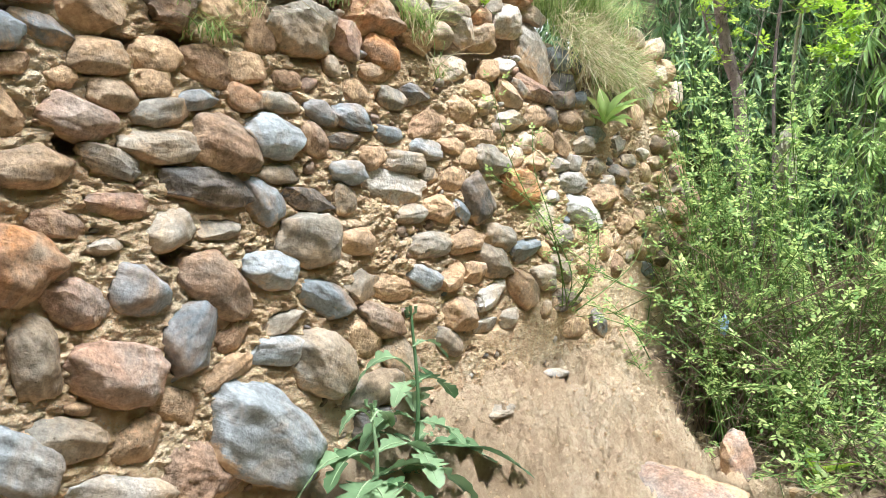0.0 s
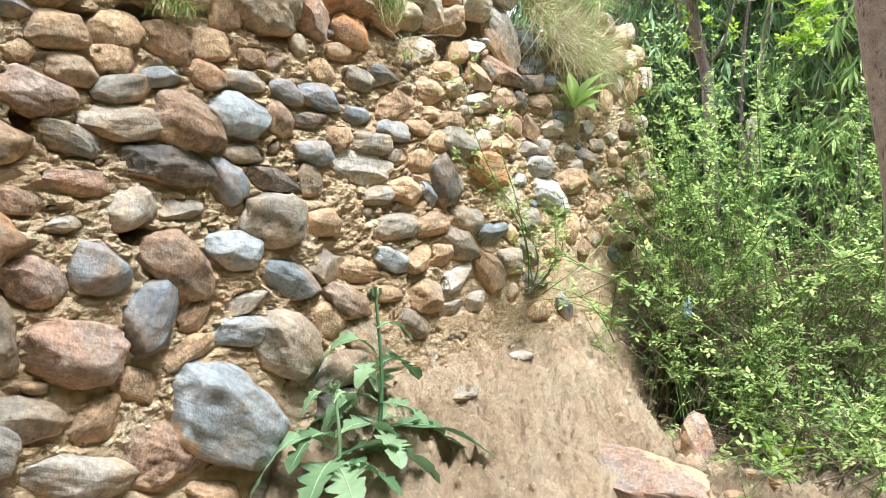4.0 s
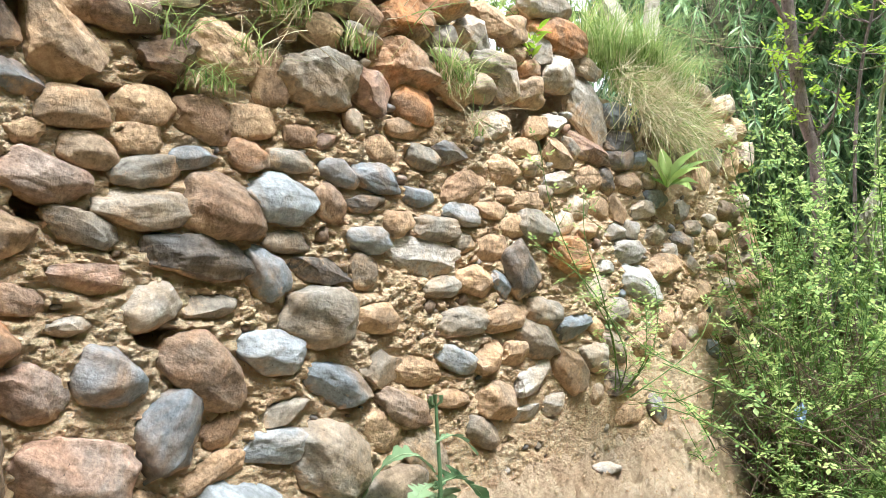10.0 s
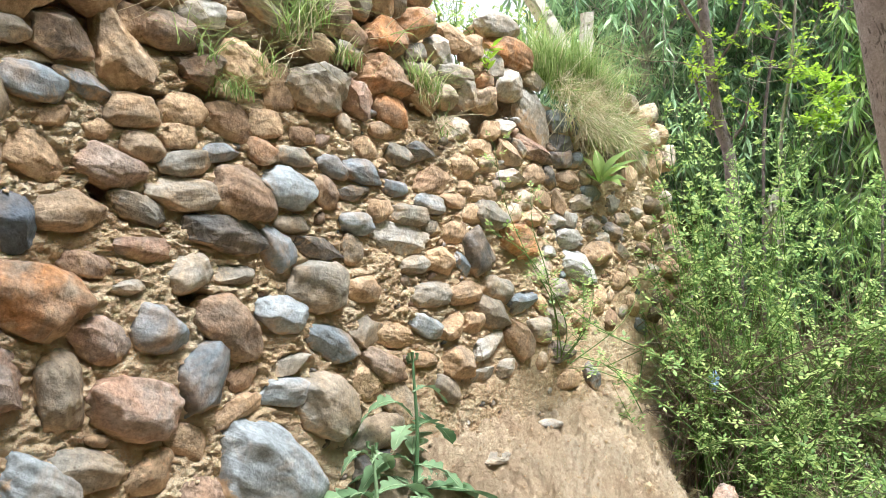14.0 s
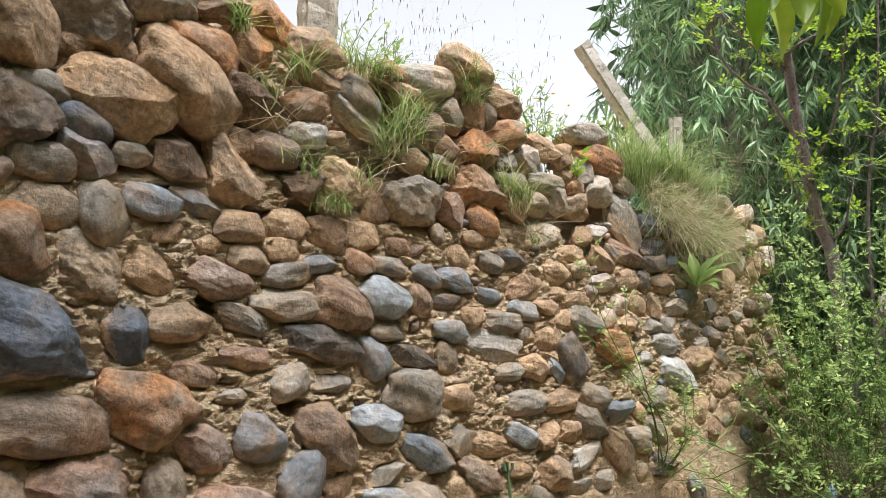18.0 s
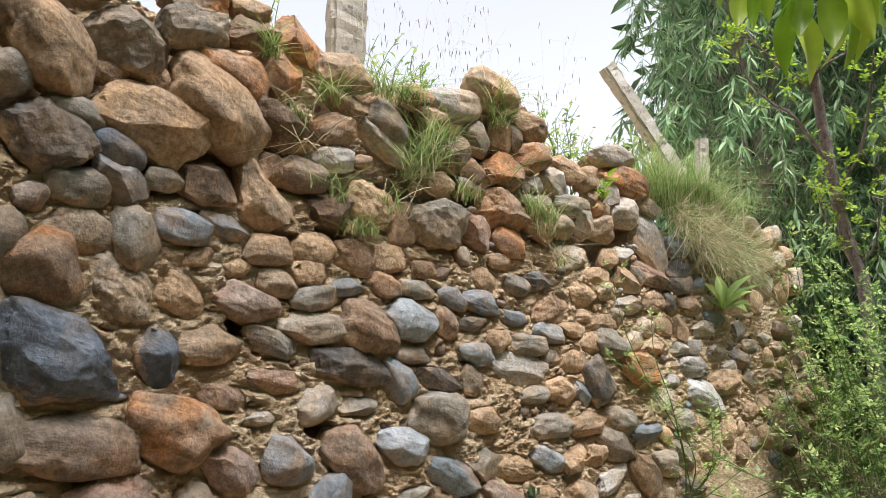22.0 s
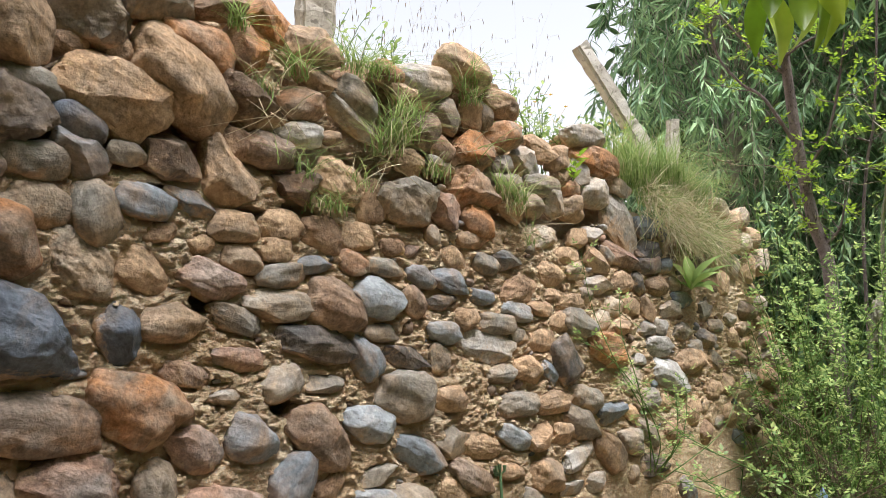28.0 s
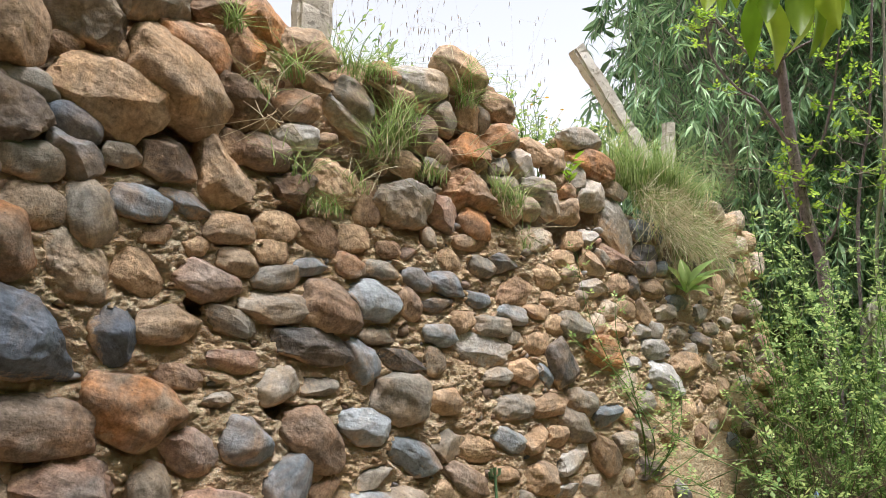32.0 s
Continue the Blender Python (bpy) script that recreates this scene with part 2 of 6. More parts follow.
stone(0.512, 1.536, -0.005, 0.140, 0.115, 0.094, 5, "grey", "a")
stone(0.622, 1.595, -0.004, 0.127, 0.095, 0.082, 24, "grey", "a")
stone(0.727, 1.627, -0.003, 0.127, 0.063, 0.054, 14, "brown", "a")
stone(0.698, 1.538, -0.004, 0.156, 0.091, 0.077, -13, "orange", "r")
stone(0.805, 1.567, -0.003, 0.115, 0.080, 0.062, -85, "orange", "a")
stone(0.849, 1.633, -0.003, 0.120, 0.080, 0.061, -22, "orange", "a")
stone(0.484, 1.474, -0.006, 0.060, 0.043, 0.030, 18, "brown", "m")
stone(0.564, 1.485, -0.006, 0.049, 0.040, 0.030, 47, "tan", "m")
stone(0.680, 1.462, -0.008, 0.215, 0.145, 0.135, -28, "tan", "r")
stone(0.555, 1.402, -0.005, 0.186, 0.119, 0.095, -18, "tan", "a")
stone(0.434, 1.391, -0.003, 0.094, 0.063, 0.054, -11, "grey", "r")
stone(0.396, 1.345, -0.004, 0.124, 0.102, 0.084, -41, "dark", "a")
stone(0.506, 1.350, -0.002, 0.096, 0.058, 0.050, -18, "steel", "r")
stone(0.512, 1.296, -0.003, 0.102, 0.071, 0.057, -17, "blue", "a")
stone(0.449, 1.277, -0.003, 0.101, 0.063, 0.055, 8, "grey", "r")
stone(0.586, 1.315, -0.002, 0.069, 0.041, 0.035, 3, "grey", "r")
stone(0.382, 1.252, -0.002, 0.054, 0.046, 0.040, 3, "red", "r")
stone(0.665, 1.324, -0.003, 0.120, 0.076, 0.060, -22, "brown", "a")
stone(0.762, 1.316, -0.004, 0.131, 0.093, 0.071, -54, "tan", "a")
stone(0.792, 1.380, -0.008, 0.107, 0.061, 0.036, -6, "brown", "m")
stone(0.863, 1.381, -0.003, 0.108, 0.070, 0.060, -1, "brown", "r")
stone(0.817, 1.464, -0.004, 0.139, 0.099, 0.080, 4, "brown", "a")
stone(0.942, 1.558, -0.002, 0.133, 0.063, 0.047, -26, "tan", "a")
stone(0.956, 1.614, -0.004, 0.148, 0.085, 0.073, 0, "tan", "r")
stone(0.936, 1.488, -0.003, 0.110, 0.068, 0.059, 6, "orange", "r")
stone(0.931, 1.427, -0.002, 0.108, 0.049, 0.043, 7, "pale", "r")
stone(1.062, 1.498, -0.001, 0.145, 0.066, 0.030, -20, "pale", "f")
stone(1.070, 1.532, -0.003, 0.113, 0.081, 0.063, -42, "grey", "r")
stone(1.157, 1.616, -0.002, 0.089, 0.057, 0.049, -1, "orange", "r")
stone(1.265, 1.629, -0.003, 0.184, 0.078, 0.069, 8, "pale", "r")
stone(1.407, 1.698, -0.005, 0.182, 0.108, 0.093, 1, "tan", "r")
stone(1.210, 1.581, -0.002, 0.108, 0.054, 0.044, 7, "tan", "a")
stone(1.280, 1.512, -0.003, 0.111, 0.091, 0.064, -26, "brown", "a")
stone(1.351, 1.569, -0.003, 0.090, 0.077, 0.059, -18, "grey", "r")
stone(1.437, 1.605, -0.002, 0.100, 0.063, 0.041, -86, "tan", "a")
stone(1.488, 1.603, -0.002, 0.078, 0.056, 0.040, -65, "grey", "r")
stone(1.541, 1.642, -0.003, 0.135, 0.072, 0.061, -1, "tan", "r")
stone(1.561, 1.565, -0.004, 0.132, 0.081, 0.070, 8, "orange", "r")
stone(1.439, 1.501, -0.004, 0.157, 0.099, 0.079, 3, "orange", "a")
stone(1.323, 1.486, -0.003, 0.090, 0.070, 0.053, -32, "brown", "r")
stone(1.230, 1.434, -0.007, 0.092, 0.059, 0.034, 0, "tan", "m")
stone(1.332, 1.446, -0.002, 0.105, 0.040, 0.032, 3, "grey", "a")
stone(1.560, 1.492, -0.002, 0.070, 0.048, 0.040, 15, "grey", "a")
stone(1.660, 1.519, -0.002, 0.108, 0.073, 0.049, -29, "pale", "a")
stone(1.715, 1.564, -0.003, 0.126, 0.070, 0.055, 0, "tan", "a")
stone(1.791, 1.556, -0.003, 0.097, 0.068, 0.059, 19, "tan", "r")
stone(1.933, 1.649, -0.003, 0.201, 0.075, 0.066, 8, "pale", "r")
stone(1.987, 1.584, -0.004, 0.228, 0.089, 0.075, -1, "orange", "r")
stone(1.901, 1.543, -0.003, 0.098, 0.090, 0.055, -14, "pale", "a")
stone(1.814, 1.510, -0.002, 0.081, 0.066, 0.041, -38, "tan", "a")
stone(1.976, 1.490, -0.004, 0.153, 0.091, 0.076, 0, "pale", "r")
stone(2.116, 1.532, -0.002, 0.127, 0.049, 0.039, 1, "pale", "a")
stone(2.121, 1.424, -0.002, 0.221, 0.131, 0.030, -28, "pale", "f")
stone(2.263, 1.431, -0.003, 0.132, 0.071, 0.061, 6, "blue", "r")
stone(2.357, 1.435, -0.002, 0.094, 0.058, 0.041, -24, "steel", "r")
stone(2.286, 1.357, -0.003, 0.161, 0.073, 0.057, 0, "dark", "a")
stone(2.116, 1.324, -0.003, 0.176, 0.071, 0.054, -8, "red", "a")
stone(2.276, 1.317, -0.003, 0.120, 0.068, 0.057, 2, "blue", "r")
stone(2.384, 1.323, -0.002, 0.085, 0.051, 0.043, 8, "blue", "r")
stone(1.984, 1.292, -0.002, 0.119, 0.072, 0.047, -29, "tan", "a")
stone(2.036, 1.315, -0.002, 0.082, 0.043, 0.031, -27, "grey", "r")
stone(1.895, 1.349, -0.007, 0.110, 0.057, 0.034, 9, "tan", "m")
stone(1.960, 1.368, -0.002, 0.083, 0.046, 0.036, 2, "pale", "a")
stone(2.123, 1.254, -0.010, 0.145, 0.077, 0.046, 7, "tan", "m")
stone(2.202, 1.252, -0.002, 0.089, 0.070, 0.047, -27, "dark", "r")
stone(2.325, 1.254, -0.003, 0.139, 0.064, 0.054, 4, "tan", "r")
stone(2.430, 1.271, -0.002, 0.088, 0.050, 0.037, -14, "grey", "r")
stone(2.505, 1.270, -0.002, 0.109, 0.060, 0.048, -6, "brown", "r")
stone(2.481, 1.221, -0.002, 0.140, 0.056, 0.047, 1, "blue", "r")
stone(2.402, 1.187, -0.002, 0.140, 0.054, 0.046, 9, "pale", "r")
stone(2.252, 1.177, -0.002, 0.092, 0.066, 0.039, -36, "tan", "a")
stone(2.071, 1.170, -0.008, 0.111, 0.062, 0.037, 6, "pale", "m")
stone(2.167, 1.178, -0.007, 0.112, 0.063, 0.032, -9, "tan", "m")
stone(1.989, 1.227, -0.002, 0.151, 0.060, 0.046, -4, "pale", "a")
stone(1.918, 1.192, -0.002, 0.067, 0.044, 0.037, 7, "grey", "r")
stone(1.841, 1.167, -0.007, 0.143, 0.058, 0.035, 5, "tan", "m")
stone(1.886, 1.111, -0.003, 0.168, 0.080, 0.065, -10, "grey", "r")
stone(2.003, 1.130, -0.008, 0.100, 0.067, 0.036, 7, "pale", "m")
stone(2.107, 1.114, -0.002, 0.111, 0.043, 0.036, 0, "tan", "r")
stone(2.244, 1.118, -0.002, 0.096, 0.051, 0.041, 4, "pale", "a")
stone(2.332, 1.126, -0.002, 0.089, 0.055, 0.042, -12, "pale", "r")
stone(2.041, 1.041, -0.004, 0.223, 0.099, 0.079, -1, "orange", "a")
stone(2.316, 1.066, -0.003, 0.171, 0.066, 0.056, -1, "pale", "r")
stone(1.821, 1.011, -0.004, 0.139, 0.119, 0.075, -59, "dark", "r")
stone(2.199, 1.023, -0.001, 0.095, 0.038, 0.030, -6, "pale", "a")
stone(2.388, 0.978, -0.004, 0.227, 0.094, 0.074, -14, "white", "r")
stone(2.527, 1.025, -0.004, 0.200, 0.084, 0.071, 0, "tan", "r")
stone(2.712, 1.035, -0.002, 0.117, 0.064, 0.040, -24, "grey", "a")
stone(2.159, 0.957, -0.009, 0.129, 0.086, 0.043, -6, "pale", "m")
stone(2.235, 0.907, -0.003, 0.144, 0.067, 0.056, 9, "grey", "r")
stone(2.698, 0.933, -0.009, 0.142, 0.072, 0.043, 2, "tan", "m")
stone(1.914, 0.907, -0.003, 0.157, 0.075, 0.061, -12, "grey", "r")
stone(2.038, 0.871, -0.002, 0.155, 0.065, 0.050, 14, "blue", "a")
stone(2.146, 0.865, -0.002, 0.083, 0.045, 0.033, -27, "tan", "r")
stone(2.240, 0.808, -0.002, 0.136, 0.063, 0.045, -32, "grey", "r")
stone(1.883, 0.845, -0.003, 0.164, 0.085, 0.068, -17, "grey", "r")
stone(1.801, 0.822, -0.002, 0.099, 0.060, 0.048, -1, "tan", "a")
stone(1.869, 0.758, -0.003, 0.165, 0.065, 0.051, 8, "pale", "a")
stone(2.020, 0.767, -0.003, 0.166, 0.093, 0.065, -37, "tan", "r")
stone(2.144, 0.788, -0.003, 0.153, 0.076, 0.062, -12, "grey", "r")
stone(2.270, 0.709, -0.003, 0.186, 0.075, 0.057, -13, "dark", "a")
stone(2.883, 0.762, -0.002, 0.121, 0.053, 0.040, -18, "blue", "r")
stone(2.725, 1.151, -0.002, 0.122, 0.047, 0.040, 3, "grey", "r")
stone(2.843, 1.177, -0.002, 0.115, 0.045, 0.038, -2, "pale", "r")
stone(2.958, 1.153, -0.002, 0.139, 0.054, 0.046, 3, "tan", "r")
stone(2.642, 1.195, -0.002, 0.095, 0.072, 0.046, 14, "grey", "a")
stone(2.490, 1.121, -0.003, 0.154, 0.066, 0.053, 4, "grey", "a")
stone(2.651, 1.100, -0.003, 0.153, 0.064, 0.052, -7, "dark", "r")
stone(2.568, 1.074, -0.002, 0.107, 0.048, 0.041, 3, "pale", "r")
stone(2.983, 0.969, -0.002, 0.137, 0.053, 0.045, -1, "pale", "r")
stone(2.812, 0.949, -0.002, 0.110, 0.076, 0.047, -16, "tan", "a")
stone(2.978, 1.102, -0.002, 0.118, 0.045, 0.039, 2, "tan", "r")
stone(2.895, 1.045, -0.002, 0.136, 0.052, 0.044, 2, "brown", "r")
stone(0.455, 1.214, -0.010, 0.114, 0.076, 0.046, 0, "grey", "m")
stone(0.544, 1.211, -0.004, 0.112, 0.079, 0.070, -68, "grey", "r")
stone(0.624, 1.242, -0.003, 0.106, 0.062, 0.053, -9, "blue", "r")
stone(0.705, 1.254, -0.002, 0.099, 0.042, 0.033, -17, "blue", "a")
stone(0.792, 1.224, -0.003, 0.105, 0.059, 0.051, 0, "tan", "r")
stone(0.892, 1.241, -0.008, 0.108, 0.065, 0.039, 3, "tan", "m")
stone(0.728, 1.184, -0.005, 0.058, 0.041, 0.030, 9, "tan", "m")
stone(0.813, 1.168, -0.002, 0.088, 0.051, 0.044, -5, "tan", "r")
stone(0.887, 1.194, -0.006, 0.080, 0.051, 0.031, 8, "tan", "m")
stone(0.409, 1.145, -0.005, 0.115, 0.109, 0.096, -53, "orange", "r")
stone(0.532, 1.123, -0.012, 0.131, 0.098, 0.059, -31, "grey", "m")
stone(0.627, 1.131, -0.009, 0.106, 0.071, 0.042, -22, "tan", "m")
stone(0.755, 1.124, -0.003, 0.129, 0.067, 0.057, -16, "red", "r")
stone(0.899, 1.147, -0.002, 0.116, 0.049, 0.042, 11, "grey", "r")
stone(0.653, 1.195, -0.004, 0.062, 0.034, 0.030, 8, "brown", "m")
stone(0.895, 1.091, -0.003, 0.156, 0.063, 0.053, 2, "grey", "r")
stone(0.446, 1.012, -0.006, 0.209, 0.141, 0.115, -13, "steel", "a", 7310)
stone(0.597, 1.026, -0.003, 0.094, 0.076, 0.062, -54, "steel", "a")
stone(0.684, 1.046, -0.003, 0.118, 0.065, 0.056, 5, "tan", "r")
stone(0.808, 1.059, -0.002, 0.119, 0.046, 0.037, -13, "grey", "a")
stone(0.478, 0.889, -0.004, 0.201, 0.095, 0.081, -8, "brown", "r")
stone(0.631, 0.907, -0.005, 0.180, 0.115, 0.100, -20, "orange", "r", 7402)
stone(0.716, 0.963, -0.005, 0.096, 0.041, 0.030, -12, "red", "m")
stone(0.811, 0.991, -0.002, 0.113, 0.043, 0.035, -5, "red", "a")
stone(0.791, 0.926, -0.001, 0.075, 0.029, 0.030, 5, "pale", "a")
stone(0.910, 0.951, -0.003, 0.095, 0.068, 0.056, 23, "pale", "r")
stone(0.848, 0.851, -0.004, 0.113, 0.086, 0.074, -19, "blue", "r")
stone(0.733, 0.842, -0.003, 0.120, 0.073, 0.060, -24, "red", "a")
stone(0.546, 0.792, -0.005, 0.177, 0.116, 0.097, -24, "red", "a")
stone(0.928, 1.323, -0.002, 0.104, 0.060, 0.048, 0, "brown", "a")
stone(0.996, 1.241, -0.009, 0.115, 0.075, 0.044, -9, "brown", "m")
stone(1.082, 1.246, -0.008, 0.110, 0.061, 0.037, 9, "tan", "m")
stone(0.972, 1.175, -0.002, 0.083, 0.037, 0.032, 6, "blue", "r")
stone(1.076, 1.189, -0.002, 0.088, 0.054, 0.045, -6, "orange", "r")
stone(1.220, 1.340, -0.004, 0.174, 0.110, 0.085, -10, "grey", "a")
stone(1.119, 1.323, -0.008, 0.100, 0.078, 0.038, -77, "brown", "m")
stone(1.344, 1.345, -0.003, 0.110, 0.081, 0.059, -17, "red", "a")
stone(1.441, 1.408, -0.004, 0.146, 0.101, 0.080, 2, "orange", "a")
stone(1.467, 1.330, -0.003, 0.117, 0.079, 0.066, -2, "orange", "r")
stone(1.440, 1.284, -0.002, 0.113, 0.043, 0.037, 5, "tan", "r")
stone(1.305, 1.277, -0.002, 0.051, 0.043, 0.031, -73, "grey", "r")
stone(1.181, 1.238, -0.006, 0.077, 0.046, 0.030, 9, "brown", "m")
stone(1.159, 1.189, -0.002, 0.099, 0.041, 0.035, 0, "grey", "r")
stone(1.268, 1.180, -0.002, 0.104, 0.050, 0.042, -3, "blue", "r")
stone(1.359, 1.180, -0.002, 0.131, 0.059, 0.048, -12, "blue", "r")
stone(1.471, 1.153, -0.002, 0.094, 0.041, 0.034, -5, "blue", "r")
stone(1.376, 1.234, -0.007, 0.097, 0.058, 0.033, -5, "tan", "m")
stone(1.491, 1.232, -0.002, 0.105, 0.050, 0.042, -4, "grey", "r")
stone(1.568, 1.249, -0.002, 0.132, 0.051, 0.041, 0, "blue", "a")
stone(1.625, 1.187, -0.010, 0.168, 0.079, 0.048, 10, "brown", "m")
stone(1.146, 1.121, -0.004, 0.157, 0.085, 0.072, -3, "sky", "r")
stone(1.032, 1.100, -0.004, 0.155, 0.107, 0.089, -18, "brown", "r")
stone(1.242, 1.124, -0.002, 0.085, 0.063, 0.048, -37, "brown", "r")
stone(1.334, 1.130, -0.001, 0.093, 0.036, 0.030, 1, "dark", "a")
stone(1.418, 1.097, -0.002, 0.082, 0.055, 0.047, 11, "tan", "r")
stone(1.531, 1.090, -0.002, 0.140, 0.057, 0.048, 0, "grey", "r")
stone(1.611, 1.125, -0.002, 0.124, 0.049, 0.041, -7, "sky", "r")
stone(1.707, 1.141, -0.002, 0.106, 0.041, 0.035, -6, "tan", "r")
stone(1.795, 1.111, -0.007, 0.116, 0.057, 0.034, 4, "tan", "m")
stone(1.718, 1.329, -0.008, 0.153, 0.063, 0.038, 6, "pale", "m")
stone(1.678, 1.405, -0.003, 0.102, 0.066, 0.054, -7, "grey", "r")
stone(1.720, 1.468, -0.002, 0.152, 0.059, 0.050, -1, "grey", "r")
stone(1.583, 1.456, -0.002, 0.107, 0.040, 0.035, 5, "grey", "r")
stone(1.852, 1.480, -0.003, 0.080, 0.059, 0.052, 14, "orange", "r")
stone(1.853, 1.428, -0.003, 0.104, 0.077, 0.062, 0, "tan", "r")
stone(1.776, 1.428, -0.002, 0.086, 0.074, 0.047, -21, "pale", "a")
stone(1.758, 1.235, -0.010, 0.130, 0.080, 0.049, 8, "tan", "m")
stone(1.856, 1.252, -0.002, 0.067, 0.049, 0.042, 9, "grey", "r")
stone(1.833, 1.294, -0.006, 0.113, 0.046, 0.030, 7, "tan", "m")
stone(1.758, 1.179, -0.005, 0.093, 0.036, 0.030, 4, "tan", "m")
stone(0.986, 1.022, -0.003, 0.190, 0.073, 0.059, 1, "dark", "a")
stone(1.010, 0.949, -0.002, 0.106, 0.041, 0.033, 1, "grey", "a")
stone(1.110, 1.000, -0.003, 0.106, 0.073, 0.056, -49, "blue", "r")
stone(1.150, 1.053, -0.002, 0.101, 0.040, 0.034, 0, "grey", "r")
stone(1.342, 1.061, -0.002, 0.111, 0.053, 0.045, 4, "sky", "r")
stone(1.488, 1.034, -0.002, 0.220, 0.072, 0.030, -3, "pale", "f")
stone(1.227, 1.005, -0.001, 0.132, 0.047, 0.030, -14, "dark", "f")
stone(1.333, 1.002, -0.007, 0.082, 0.067, 0.034, -17, "grey", "m")
stone(1.230, 0.923, -0.005, 0.167, 0.116, 0.097, -11, "grey", "r")
stone(1.369, 0.918, -0.003, 0.102, 0.065, 0.055, -6, "tan", "r")
stone(1.548, 0.973, -0.002, 0.121, 0.048, 0.041, 3, "grey", "r")
stone(1.651, 0.988, -0.003, 0.127, 0.069, 0.057, -9, "tan", "r")
stone(1.747, 0.980, -0.001, 0.087, 0.044, 0.030, -33, "blue", "a")
stone(1.715, 1.060, -0.008, 0.114, 0.060, 0.036, 3, "tan", "m")
stone(1.616, 1.066, -0.006, 0.081, 0.045, 0.030, 3, "grey", "m")
stone(1.615, 0.899, -0.003, 0.168, 0.065, 0.055, 1, "grey", "r")
stone(1.758, 0.903, -0.003, 0.163, 0.063, 0.053, 5, "tan", "r")
stone(0.999, 0.849, -0.004, 0.172, 0.099, 0.083, -30, "brown", "r")
stone(1.120, 0.869, -0.003, 0.137, 0.075, 0.064, -8, "sky", "r")
stone(1.270, 0.801, -0.003, 0.168, 0.073, 0.061, -20, "blue", "r")
stone(1.155, 0.769, -0.002, 0.115, 0.045, 0.035, 3, "grey", "a")
stone(1.383, 0.819, -0.002, 0.109, 0.077, 0.030, 19, "grey", "f")
stone(1.474, 0.810, -0.008, 0.155, 0.066, 0.040, -8, "tan", "m")
stone(1.598, 0.821, -0.002, 0.138, 0.054, 0.045, -14, "sky", "r")
stone(1.705, 0.819, -0.003, 0.106, 0.074, 0.060, -1, "tan", "a")
stone(1.436, 0.738, -0.003, 0.159, 0.066, 0.054, -24, "brown", "r")
stone(1.582, 0.743, -0.002, 0.109, 0.042, 0.036, -6, "tan", "r")
stone(1.729, 0.723, -0.004, 0.134, 0.087, 0.075, -3, "tan", "r")
stone(0.940, 0.760, -0.004, 0.148, 0.109, 0.086, 59, "blue", "r")
stone(0.799, 0.725, -0.005, 0.182, 0.107, 0.094, -22, "red", "r")
stone(0.673, 0.765, -0.003, 0.135, 0.075, 0.069, -77, "grey", "r")
stone(0.715, 0.635, -0.003, 0.139, 0.068, 0.060, -20, "grey", "r")
stone(0.638, 0.619, -0.004, 0.142, 0.087, 0.080, -33, "sky", "r")
stone(0.913, 0.654, -0.009, 0.104, 0.065, 0.041, -26, "tan", "m")
stone(1.015, 0.694, -0.002, 0.121, 0.049, 0.040, 22, "tan", "r")
stone(1.144, 0.713, -0.003, 0.145, 0.060, 0.052, -8, "sky", "r")
stone(1.250, 0.673, -0.006, 0.185, 0.130, 0.111, -27, "grey", "r")
stone(1.095, 0.559, -0.008, 0.307, 0.178, 0.156, -38, "sky", "r", 7207)
stone(1.840, 0.683, -0.001, 0.117, 0.037, 0.030, 0, "pale", "f")
stone(1.955, 0.689, -0.002, 0.103, 0.060, 0.048, -6, "pale", "a")
stone(1.384, 0.710, -0.010, 0.108, 0.090, 0.047, -17, "tan", "m")
stone(1.507, 0.637, -0.010, 0.173, 0.094, 0.050, -40, "grey", "m")
stone(1.682, 0.661, -0.003, 0.116, 0.062, 0.051, -25, "grey", "r")
stone(1.398, 0.591, -0.003, 0.204, 0.082, 0.067, 10, "grey", "r")
stone(1.423, 0.493, -0.005, 0.195, 0.114, 0.100, -13, "dark", "r")
stone(2.481, 0.618, -0.002, 0.146, 0.067, 0.048, -34, "blue", "r")
stone(2.328, 0.623, -0.009, 0.177, 0.068, 0.041, -6, "tan", "m")
stone(0.799, 0.523, -0.003, 0.202, 0.074, 0.067, -19, "pale", "r")
stone(0.962, 0.515, -0.017, 0.186, 0.125, 0.079, -22, "red", "m")
stone(0.387, 1.498, -0.005, 0.187, 0.119, 0.107, -48, "tan", "r")
stone(0.332, 1.428, -0.003, 0.077, 0.073, 0.064, -33, "grey", "r")
stone(0.311, 1.533, -0.003, 0.087, 0.067, 0.064, -70, "brown", "r")
stone(0.457, 1.617, -0.002, 0.121, 0.047, 0.044, 17, "brown", "r")
stone(0.623, 1.663, -0.003, 0.150, 0.080, 0.068, 10, "orange", "a")
stone(0.735, 1.667, -0.002, 0.085, 0.047, 0.043, 14, "tan", "r")
stone(0.381, 0.913, -0.003, 0.102, 0.057, 0.053, -72, "grey", "r")
stone(0.353, 1.025, -0.002, 0.118, 0.050, 0.045, -78, "pale", "a")
stone(1.067, 0.413, -0.003, 0.148, 0.060, 0.055, -22, "tan", "r")
stone(1.207, 0.372, -0.003, 0.131, 0.057, 0.051, -18, "pale", "r")


